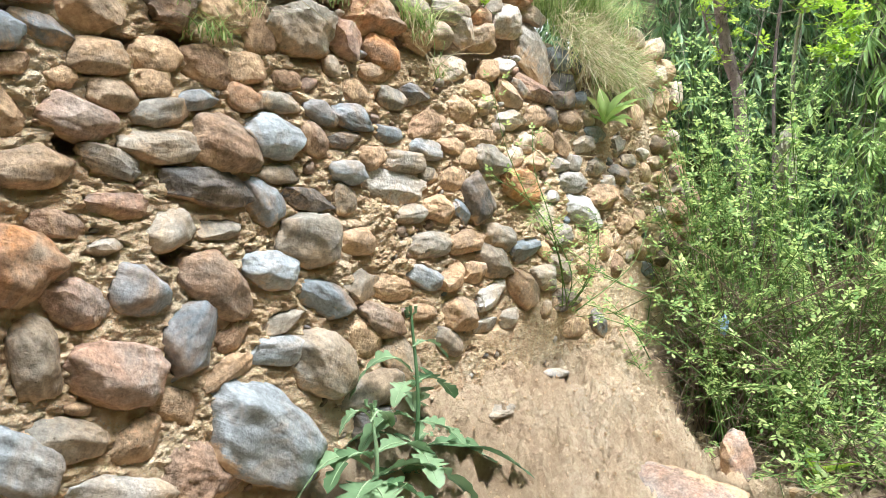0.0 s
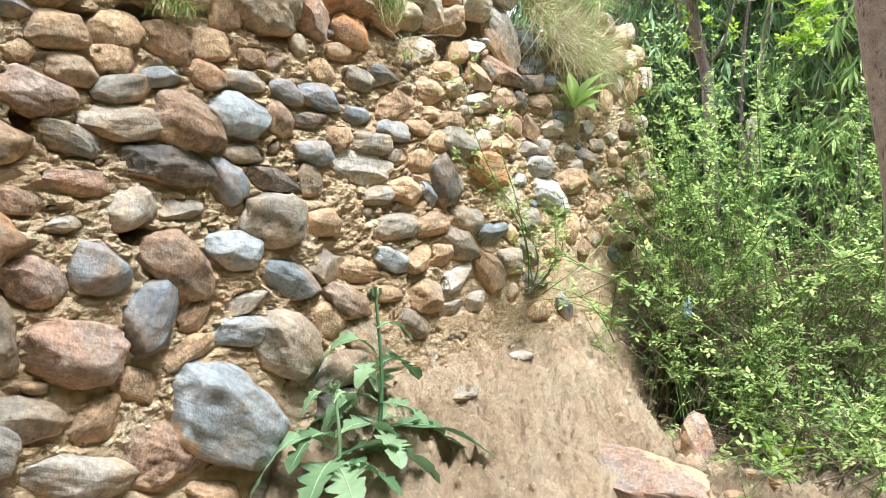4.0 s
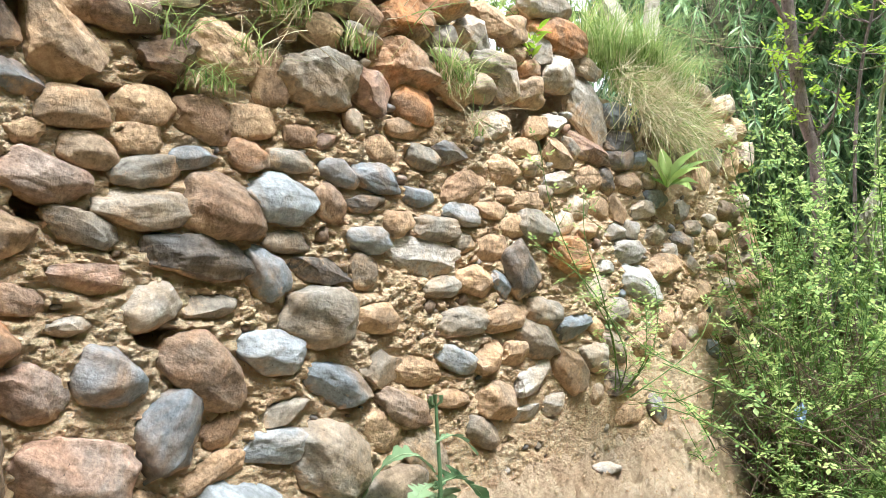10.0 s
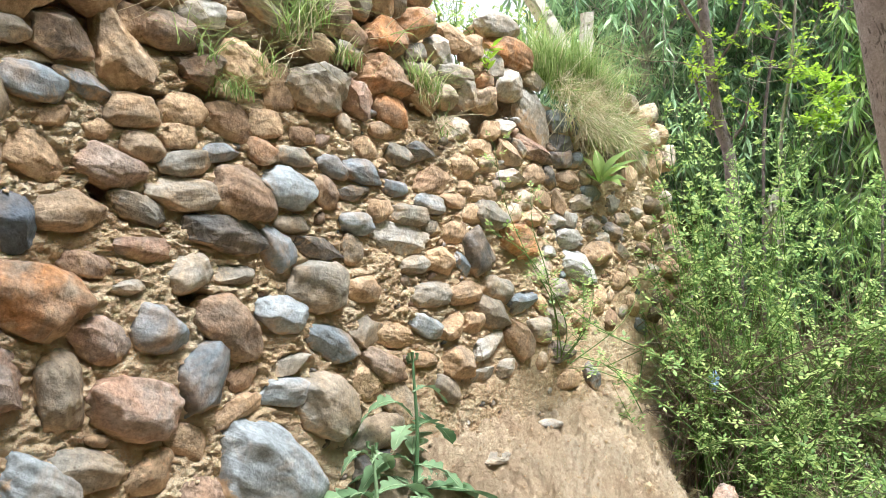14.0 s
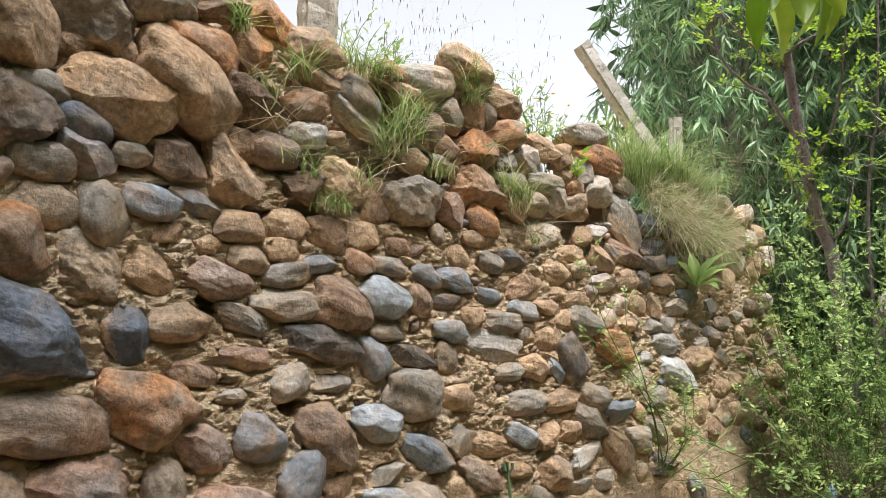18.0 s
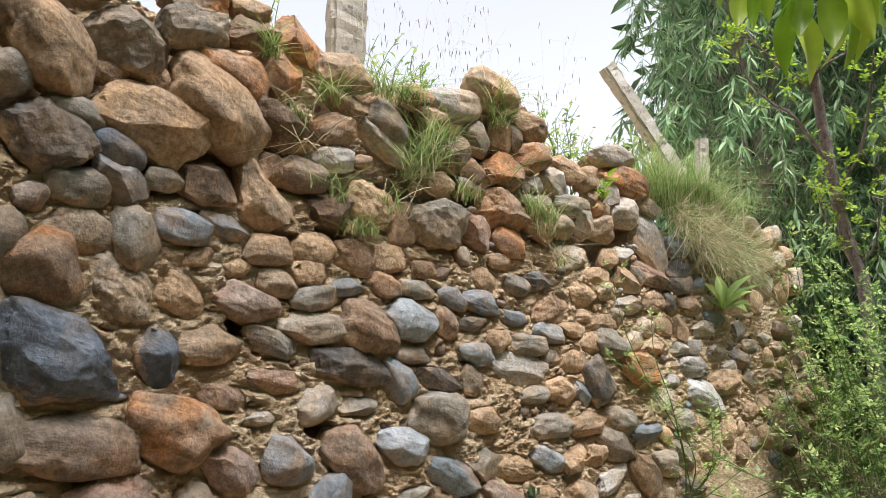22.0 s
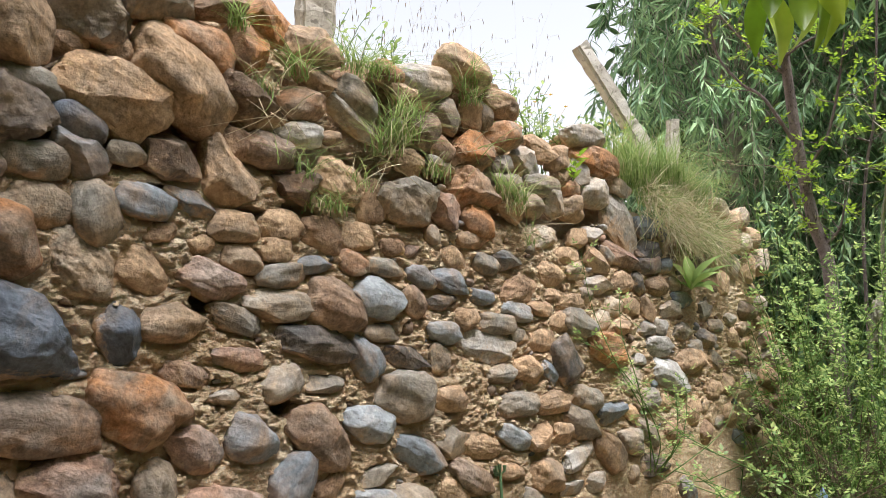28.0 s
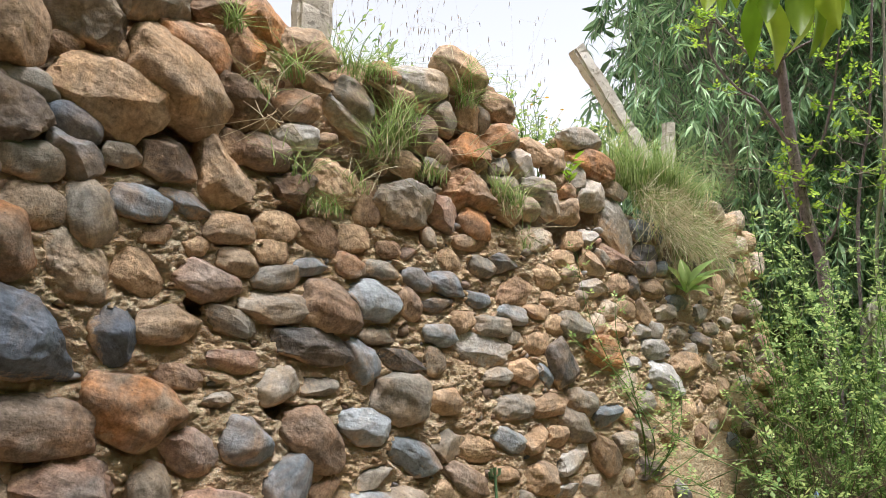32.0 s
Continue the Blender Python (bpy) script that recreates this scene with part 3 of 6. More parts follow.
# rubble behind the gaps of the top courses
stone(1.193, 1.609, -0.070, 0.100, 0.070, 0.100, -10, "brown", "m")
stone(1.144, 1.619, -0.070, 0.090, 0.070, 0.100, -10, "grey", "m")
stone(1.211, 1.577, -0.070, 0.100, 0.080, 0.100, -10, "brown", "m")
stone(1.274, 1.566, -0.070, 0.100, 0.070, 0.100, -10, "tan", "m")
stone(1.109, 1.596, -0.070, 0.090, 0.070, 0.100, -10, "brown", "m")
stone(1.462, 1.649, -0.070, 0.080, 0.070, 0.100, -10, "tan", "m")
stone(1.379, 1.627, -0.070, 0.080, 0.060, 0.100, -10, "brown", "m")
stone(1.715, 1.553, -0.070, 0.070, 0.050, 0.100, -10, "tan", "m")
stone(1.933, 1.640, -0.070, 0.070, 0.050, 0.100, -10, "tan", "m")
stone(1.573, 1.693, -0.070, 0.060, 0.050, 0.100, -10, "brown", "m")
stone(1.462, 1.575, -0.085, 0.090, 0.070, 0.100, -12, "brown", "m")

# the loose pale stones on the broken far end
for y, z, x, length, height, colour in ((2.80, 1.58, 0.0, 0.09, 0.07, "pale"), (2.88, 1.54, 0.01, 0.11, 0.08, "tan"), (2.99, 1.57, 0.0, 0.10, 0.08, "pale"), (2.86, 1.46, 0.02, 0.10, 0.08, "tan"), (2.97, 1.47, 0.01, 0.12, 0.09, "pale"), (3.08, 1.50, 0.0, 0.11, 0.09, "tan"), (3.02, 1.38, 0.0, 0.12, 0.10, "tan"), (3.16, 1.42, 0.0, 0.13, 0.10, "pale")):
    stone(y, z, x, length, height, 0.06, 8 + 25 * math.sin(40 * y), colour, "m")


def covered(y, z, margin):
    for py, pz, a, b, turn in placed:
        c, s = math.cos(radians(turn)), math.sin(radians(turn))
        u, v = (y - py) * c + (z - pz) * s, -(y - py) * s + (z - pz) * c
        if (u / (a + margin)) ** 2 + (v / (b + margin)) ** 2 < 1:
            return True
    return False


# the middling stones, caked in mud, that fill the rest of the face
def filling_stones():
    r, laid = random.Random(15), 0
    for size in (0.10, 0.07, 0.05, 0.038):
        for _ in range(1500):
            y, z = r.uniform(0.35, 2.9), r.uniform(0.40, 1.40)
            long, high = size * r.uniform(1.0, 1.35), size * r.uniform(0.65, 0.95)
            if laid > 26 or z < 0.32 + 0.17 * y or covered(y, z, high * 0.50):
                continue
            stone(y, z, -0.006, long, high, max(0.03, size * 0.5), r.uniform(-30, 25), r.choice(("tan", "tan", "brown", "grey")), "m")
            laid += 1


filling_stones()


# small stones wedged into the mud between the large ones, joined, and the plain near end of the wall
def wedge_stones():
    order = list(STONES)
    verts, faces, tint = [], [], []
    for n in range(16000):
        y, z = rng.uniform(-0.85, 3.6), rng.uniform(0.25, 1.55)
        near = 0.35 < y < 2.95
        size = rng.choice((0.010, 0.014, 0.018, 0.024, 0.032)) if near else rng.uniform(0.05, 0.13)
        if len(tint) > 330 or near and rng.random() < 0.6 or z + 0.1 > wall_top(y) or z < 0.45 and y > 1.4 or z < 0.78 and y > 2.25 or covered(y, z, size * 0.3):
            continue
        long, high = size * rng.uniform(1.0, 1.7), size * rng.uniform(0.7, 1.0)
        bm = stone_verts(2 if near else 3, rng.choice("ram"), 5000 + n, (size, long, high))
        m = pose(-0.002 - size * 0.15, y, z, rng.uniform(-35, 35), 0, rng.uniform(-20, 20))
        bm.transform(m)
        bm.verts.index_update()
        b = len(verts)
        verts += [tuple(v.co) for v in bm.verts]
        mine = [tuple(b + v.index for v in f.verts) for f in bm.faces]
        faces += mine
        tint.append((len(mine), order.index(rng.choice(("tan", "tan", "brown", "grey", "pale", "red", "blue")))))
        bm.free()
        placed.append((y, z, long / 2, high / 2, 0))
    me = mesh_from("small_stones", verts, faces, STONES[order[0]])
    for name in order[1:]:
        me.materials.append(STONES[name])
    me.polygons.foreach_set("material_index", np.repeat([t for _, t in tint], [c for c, _ in tint]))
    return me


part("small_stones", wedge_stones(), None, wall, "small stones wedged into the mud", kind="stuff")


def mud_recess(y, z):
    """How far the mud stands back behind the stones: smeared up against their tops, fallen away below them."""
    back = np.zeros_like(y)
    for py, pz, a, b, turn in placed:
        near = (abs(y - py) < 1.5 * (a + b)) & (abs(z - pz) < 1.5 * (a + b))
        if not near.any():
            continue
        c, s = math.cos(radians(turn)), math.sin(radians(turn))
        u, v = (y[near] - py) * c + (z[near] - pz) * s, -(y[near] - py) * s + (z[near] - pz) * c
        rim = np.sqrt((u / a) ** 2 + (v / b) ** 2)
        edge = (rim - 1.0) * min(a, b)
        deep = 0.020 * np.clip((0.95 - rim) / 0.4, 0, 1)
        deep += 0.011 * np.clip(1 - abs(edge) / 0.009, 0, 1) * np.clip(-v / b + 0.1, 0, 1)
        pick = abs(deep) > abs(back[near])
        back[near] = np.where(pick, deep, back[near])
    return back


HOLES = ((0.937, 1.275, 0.030, 0.014), (0.826, 1.250, 0.040, 0.010), (0.665, 1.262, 0.035, 0.010), (0.745, 1.088, 0.022, 0.014), (0.92, 0.905, 0.024, 0.012))


def mud_front(yy, zz):
    """The face of the mud: how far it stands out at places along and up the wall."""
    back = mud_recess(yy, zz)
    back += 0.075 * np.clip((zz - 1.29 - 0.03 * np.sin(9 * yy)) / 0.14, 0, 1) - 0.004
    for y, z, a, b in HOLES:
        back += 0.09 * np.clip(1.6 - np.sqrt(((yy - y) / a) ** 2 + ((zz - z) / b) ** 2), 0, 1)
    out = []
    for y, z, b in zip(yy.ravel().tolist(), zz.ravel().tolist(), back.ravel().tolist()):
        flake = 3.2 * fbm(y * 44 + 0.6 * math.sin(z * 31), z * 70, 2.0, 4)
        step = math.floor(flake)
        ledge = step + ease((flake - step - 0.55) / 0.45)
        d = 0.007 * fbm(y * 9, z * 11, 0.3, 4) + 0.0030 * ledge + 0.0045 * fbm(y * 90, z * 130, 9.0, 3)
        out.append(d * min(1.0, max(0.35, (z - 0.32 - 0.17 * y) / 0.16)) - b)
    return np.array(out)


def wall_core():
    ys = np.concatenate([np.arange(-0.9, 0.25, 0.03), np.arange(0.25, 3.15, 0.0046), np.arange(3.15, 3.75, 0.02)])
    fs = np.concatenate([np.linspace(0.0, 0.2, 9)[:-1], np.linspace(0.2, 1.0, 285)])
    tops = np.array([wall_top(y) - 0.06 for y in ys])
    yy, zz = np.repeat(ys[:, None], len(fs), 1), tops[:, None] * fs[None]
    n = len(fs)
    jitter = np.random.RandomState(2).uniform(-0.0016, 0.0016, (2, len(ys), n))
    front_y, front_z = yy + jitter[0], zz + jitter[1]
    verts = list(zip(mud_front(front_y, front_z).tolist(), front_y.ravel().tolist(), front_z.ravel().tolist()))
    faces = []
    for i in range(len(ys) - 1):
        for j in range(n - 1):
            a = i * n + j
            faces.append((a, a + n, a + n + 1, a + 1))
    front = len(verts)
    for y in ys.tolist():
        verts.append((-0.75, y, wall_top(y) - 0.04 + 0.03 * fbm(y * 3, 2, 1)))
        verts.append((-0.75, y, 0.0))
    for i in range(len(ys) - 1):
        a, b = i * n + n - 1, front + 2 * i
        faces.append((a, a + n, b + 2, b))
        faces.append((b, b + 2, b + 3, b + 1))
    wall.data.from_pydata(verts, [], faces)
    wall.data.update()
    wall.data.shade_flat()
    wall.data.materials.append(MUD_MAT)


wall_core()


def clod_mesh(name, spots, sizes, seed):
    """Crumbs of dry mud, each a small uneven lump, joined."""
    r = np.random.RandomState(seed)
    bm = bmesh.new()
    bmesh.ops.create_icosphere(bm, subdivisions=1, radius=1.0)
    unit = np.array([v.co for v in bm.verts])
    bm.verts.index_update()
    tris = np.array([[v.index for v in f.verts] for f in bm.faces])
    bm.free()
    n, m = len(spots), len(unit)
    stretch = r.uniform(0.6, 1.3, (n, 1, 3))
    jag = r.uniform(0.7, 1.25, (n, m, 1))
    verts = spots[:, None] + unit[None] * jag * stretch * sizes[:, None, None]
    faces = (tris[None] + (np.arange(n) * m)[:, None, None]).reshape(-1, 3)
    return mesh_from(name, verts.reshape(-1, 3).tolist(), faces.tolist(), MUD_MAT, False)


def wall_clods():
    r = np.random.RandomState(8)
    y, z = r.uniform(0.3, 3.1, 12000), r.uniform(0.45, 1.5, 12000)
    keep = np.array([not covered(a, b, -0.004) for a, b in zip(y, z)])
    y, z = y[keep], z[keep]
    size = r.choice([0.0012, 0.002, 0.003, 0.0045, 0.006], len(y), p=[0.34, 0.34, 0.2, 0.1, 0.02])
    return clod_mesh("mud_crumbs", np.stack([mud_front(y, z) + 0.2 * size, y, z], 1), size, 5)


part("mud_crumbs", wall_clods(), None, wall, "crumbs of dry mud on the mortar", kind="stuff")

# ---- ground ----
def ground_height(x, y):
    width = 0.60 - 0.34 * ease((y - 2.3) / 0.7)
    rise = 0.16 + 0.27 * ease((y - 0.95) / 0.5)
    z = 0.12 + rise * (1 - ease((x + 0.06) / width))
    z += 0.06 * ease((y - 3.2) / 2.0) + 0.75 * ease((y - 4.1) / 1.2) * ease((x + 0.3) / 0.8)
    if x < -0.6:
        z = max(z, 1.50 * ease((-0.6 - x) / 0.12)) if y < 3.7 else z + 1.2 * ease((-0.2 - x) / 1.2)
    return z


def ground_bumps(x, y):
    """Lumps and runnels of the loose earth."""
    if not (-0.2 < x < 3 and -2 < y < 6):
        return 0.0
    d = 0.022 * fbm(x * 7, y * 7, 1.0, 3)
    if x < 0.9 and 1.0 < y < 3.2:
        lump = 1 - abs(fbm(x * 16, y * 12, 3.0, 4))
        d += 0.095 * (lump - 0.7) + 0.026 * fbm(x * 48, y * 48, 7.0, 4)
        clod = 3.0 * fbm(x * 21, y * 17, 5.0, 4)
        d += 0.014 * (math.floor(clod) + ease((clod - math.floor(clod) - 0.5) / 0.5))
    return d


def ground_material():
    k = Nodes("earth_and_leaf_litter")
    dry = k.ramp(k.noise(6.0, 6.0, 0.65), (0.3, (0.50, 0.355, 0.23)), (0.5, (0.61, 0.465, 0.315)), (0.72, (0.69, 0.56, 0.41)))
    dry = k.mix(0.5, dry, k.ramp(k.noise(75.0, 6.0, 0.7), (0.3, 0.3), (0.7, 0.72)), "OVERLAY")
    humus = k.ramp(k.noise(22.0, 7.0, 0.75), (0.35, (0.13, 0.09, 0.06)), (0.5, (0.36, 0.28, 0.20)), (0.68, (0.56, 0.47, 0.36)))
    xyz = k.node("ShaderNodeSeparateXYZ")
    k.t.links.new(k.co, xyz.inputs[0])
    edge = k.node("ShaderNodeMath")
    edge.operation = "MULTIPLY_ADD"
    k.put(edge.inputs[0], k.noise(5.0, 4.0))
    edge.inputs[1].default_value = 0.6
    far = k.node("ShaderNodeMath")
    far.operation = "MULTIPLY_ADD"
    k.put(far.inputs[0], xyz.outputs["X"])
    far.inputs[1].default_value = 0.55
    k.put(far.inputs[2], xyz.outputs["Y"])
    k.put(edge.inputs[2], far.outputs[0])
    fac = k.node("ShaderNodeMapRange")
    k.put(fac.inputs[0], edge.outputs[0])
    fac.inputs[1].default_value, fac.inputs[2].default_value = 3.2, 3.5
    bank = k.node("ShaderNodeMapRange")
    k.put(bank.inputs[0], edge.outputs[0])
    bank.inputs[1].default_value, bank.inputs[2].default_value = 4.4, 5.0
    grass = k.ramp(k.noise(9.0, 8.0, 0.75), (0.35, (0.10, 0.12, 0.045)), (0.5, (0.20, 0.19, 0.08)), (0.66, (0.36, 0.29, 0.17)))
    trodden = k.node("ShaderNodeMapRange")
    k.put(trodden.inputs[0], far.outputs[0])
    trodden.inputs[1].default_value, trodden.inputs[2].default_value = 1.3, 0.5
    earth = k.ramp(k.noise(7.0, 8.0, 0.7), (0.3, (0.22, 0.155, 0.10)), (0.7, (0.40, 0.31, 0.21)))
    tone = k.mix(bank.outputs[0], k.mix(fac.outputs[0], k.mix(trodden.outputs[0], dry, earth), humus), grass)
    k.bump((k.noise(34.0, 9.0, 0.72, distort=0.8), 1.0, 0.03), (k.noise(170.0, 5.0, 0.7), 0.8, 0.006))
    return k.done(tone, 0.96, 0.08)


def ground_sheet():
    xs = np.concatenate([-np.geomspace(300, 1.0, 16), np.arange(-0.9, -0.1, 0.06), np.arange(-0.1, 0.9, 0.011), np.arange(0.9, 1.9, 0.05), np.geomspace(1.95, 300, 22)])
    ys = np.concatenate([-np.geomspace(300, 0.6, 16), np.arange(-0.5, 1.0, 0.05), np.arange(1.0, 3.2, 0.011), np.arange(3.2, 5.0, 0.05), np.geomspace(5.1, 400, 24)])
    verts = []
    for x in xs:
        for y in ys:
            verts.append((x, y, ground_height(x, y) + ground_bumps(x, y)))
    n = len(ys)
    faces = [(i * n + j, (i + 1) * n + j, (i + 1) * n + j + 1, i * n + j + 1) for i in range(len(xs) - 1) for j in range(n - 1)]
    return mesh_from("ground", verts, faces, ground_material())


ground = tagged(new("ground", ground_sheet()), "dry tan earth bank turning to brown leaf litter", "ground", kind="structure")

# ---- plants: materials ----
def leaf_material(name, dark, light, gloss=0.45, through=0.35):
    k = Nodes(name)
    geo = k.t.nodes.new("ShaderNodeNewGeometry")
    info = k.t.nodes.new("ShaderNodeObjectInfo")
    both = k.node("ShaderNodeMath")
    both.operation = "ADD"
    k.put(both.inputs[0], geo.outputs["Random Per Island"])
    k.put(both.inputs[1], info.outputs["Random"])
    part_of = k.node("ShaderNodeMath")
    part_of.operation = "FRACT"
    k.put(part_of.inputs[0], both.outputs[0])
    tone = k.ramp(part_of.outputs[0], (0.0, dark), (1.0, light))
    tone = k.mix(0.35, tone, k.ramp(k.noise(30.0, 3.0), (0.3, 0.35), (0.7, 0.65)), "OVERLAY")
    m = k.done(tone, gloss, 0.35)
    back = k.node("ShaderNodeBsdfTranslucent", Color=tone)
    both = k.node("ShaderNodeMixShader", Fac=through)
    k.t.links.new(k.b.outputs[0], both.inputs[1])
    k.t.links.new(back.outputs[0], both.inputs[2])
    k.t.links.new(both.outputs[0], k.t.nodes["Material Output"].inputs["Surface"])
    return m


def bark_material(name, dark, light, scale=18.0, flecks=0.0):
    k = Nodes(name)
    squash = k.node("ShaderNodeMapping")
    k.t.links.new(k.co, squash.inputs[0])
    squash.inputs[3].default_value = (1.0, 1.0, 0.3)
    cracks = k.noise(75.0, 5.0, 0.65, squash.outputs[0], 1.5)
    tone = k.ramp(k.noise(scale, 6.0, 0.7), (0.3, dark), (0.7, light))
    tone = k.mix(0.4, tone, k.ramp(k.noise(scale * 7, 4.0), (0.3, 0.3), (0.7, 0.7)), "OVERLAY")
    tone = k.mix(k.ramp(cracks, (0.36, flecks), (0.44, 0.0)), tone, tuple(0.45 * c for c in dark))
    k.bump((cracks, 0.3 + 0.6 * flecks, 0.008), (k.noise(scale * 1.5, 7.0, 0.7), 0.6, 0.012), (k.noise(scale * 8, 4.0, 0.7), 0.5, 0.003))
    return k.done(tone, 0.9, 0.15)


LEAF_BUSH = leaf_material("fresh_bush_leaf", (0.17, 0.31, 0.09), (0.58, 0.68, 0.25), 0.5, 0.48)
LEAF_LONG = leaf_material("long_hanging_leaf", (0.09, 0.19, 0.09), (0.48, 0.68, 0.36), 0.42, 0.45)
LEAF_YOUNG = leaf_material("young_hanging_leaf", (0.16, 0.30, 0.09), (0.58, 0.74, 0.28), 0.42, 0.5)
LEAF_PALE = leaf_material("pale_young_leaf", (0.28, 0.45, 0.04), (0.46, 0.62, 0.08), 0.5, 0.45)
LEAF_BROAD = leaf_material("broad_green_leaf", (0.18, 0.33, 0.02), (0.60, 0.72, 0.08), 0.35, 0.65)
LEAF_WEED = leaf_material("blue_green_weed_leaf", (0.10, 0.19, 0.085), (0.26, 0.37, 0.20), 0.45, 0.25)
LEAF_FAR = leaf_material("far_foliage", (0.04, 0.08, 0.03), (0.15, 0.25, 0.09), 0.6, 0.25)
GRASS = leaf_material("green_grass_blade", (0.16, 0.25, 0.06), (0.46, 0.56, 0.22), 0.6, 0.45)
STRAW = leaf_material("dry_straw_blade", (0.52, 0.43, 0.26), (0.82, 0.74, 0.53), 0.8, 0.4)
STEM_GREEN = bark_material("green_stem", (0.08, 0.15, 0.04), (0.19, 0.29, 0.09))
STEM_DRY = bark_material("dry_brown_twig", (0.10, 0.065, 0.045), (0.30, 0.23, 0.17))
BARK = bark_material("purple_grey_bark", (0.13, 0.10, 0.10), (0.28, 0.225, 0.215), 18.0, 0.8)
BARK_RED = bark_material("pinkish_grey_rough_bark", (0.32, 0.25, 0.22), (0.55, 0.46, 0.42), 30.0, 0.9)
BARK_PALE = bark_material("pale_smooth_bark", (0.20, 0.19, 0.14), (0.40, 0.37, 0.30))


# ---- plants: builders that gather vertices and faces ----
class Gather:
    def __init__(self):
        self.v, self.f = [], []

    def tube(self, pts, r0, r1, sides=5):
        """A tapered tube along points."""
        base, n = len(self.v), len(pts)
        for i, p in enumerate(pts):
            a, b = pts[max(0, i - 1)], pts[min(n - 1, i + 1)]
            d = (b - a).normalized()
            u = d.cross(Vector((0.31, 0.9, 0.2)))
            u = u.normalized() if u.length > 1e-4 else Vector((1, 0, 0))
            w = d.cross(u)
            r = r0 + (r1 - r0) * i / max(1, n - 1)
            for k in range(sides):
                t = 2 * math.pi * k / sides
                self.v.append(p + u * (r * math.cos(t)) + w * (r * math.sin(t)))
        for i in range(n - 1):
            for k in range(sides):
                a, b = base + i * sides + k, base + i * sides + (k + 1) % sides
                self.f.append((a, b, b + sides, a + sides))

    def leaf(self, p, d, side, length, width, droop=0.15):
        """A pointed leaf, folded along its rib: from p in the direction d."""
        up = side.cross(d)
        b = len(self.v)
        m1, m2 = p + d * (0.35 * length) - up * (droop * 0.2 * length), p + d * (0.7 * length) - up * (droop * 0.5 * length)
        tip = p + d * length - up * (droop * length)
        h = up * (0.18 * width)
        self.v += [p, m1 + side * (width * 0.5) + h, m1, m1 - side * (width * 0.5) + h, m2 + side * (width * 0.36) + h, m2, m2 - side * (width * 0.36) + h, tip]
        self.f += [(b, b + 2, b + 1), (b, b + 3, b + 2), (b + 1, b + 2, b + 5, b + 4), (b + 2, b + 3, b + 6, b + 5), (b + 4, b + 5, b + 7), (b + 5, b + 6, b + 7)]

    def small_leaf(self, p, d, side, length, width):
        b = len(self.v)
        m = p + d * (length * 0.5)
        self.v += [p, m + side * (width * 0.5), p + d * length, m - side * (width * 0.5)]
        self.f.append((b, b + 1, b + 2, b + 3))

    def blade(self, p, lean, height, width, bend, r):
        """A grass blade that bends over."""
        b, n = len(self.v), 5
        side = Vector((-lean.y, lean.x, 0.0))
        side = side.normalized() if side.length > 1e-5 else Vector((1, 0, 0))
        for i in range(n):
            t = i / (n - 1)
            q = p + Vector((0, 0, height * (t - 0.5 * bend * t * t))) + lean * (height * bend * t * t)
            w = width * (1 - t) * 0.5 + 0.0003
            self.v += [q - side * w, q + side * w]
        for i in range(n - 1):
            a = b + 2 * i
            self.f.append((a, a + 1, a + 3, a + 2))

    def mesh(self, name, material, smooth=True):
        return mesh_from(name, [tuple(v) for v in self.v], self.f, material, smooth)


def any_way(r, lift=0.0):
    a, z = r.uniform(0, 2 * math.pi), r.uniform(-1, 1) + lift
    v = Vector((math.cos(a), math.sin(a), z))
    return v.normalized()


def compound(g, p, d, r, size, pairs=2):
    """A small feathered leaf: pairs of leaflets on a rib and one at its end."""
    side = d.cross(Vector((0, 0, 1)))
    side = side.normalized() if side.length > 1e-3 else Vector((1, 0, 0))
    for k in range(pairs):
        q = p + d * (size * (0.5 + 0.55 * k))
        for s in (-1, 1):
            g.small_leaf(q, (d * 0.55 + side * s).normalized(), (d - side * s * 0.5).normalized(), size * r.uniform(0.8, 1.2), size * r.uniform(0.42, 0.58))
    g.small_leaf(p + d * (size * (0.5 + 0.5 * pairs)), d, side, size * 1.3, size * 0.6)


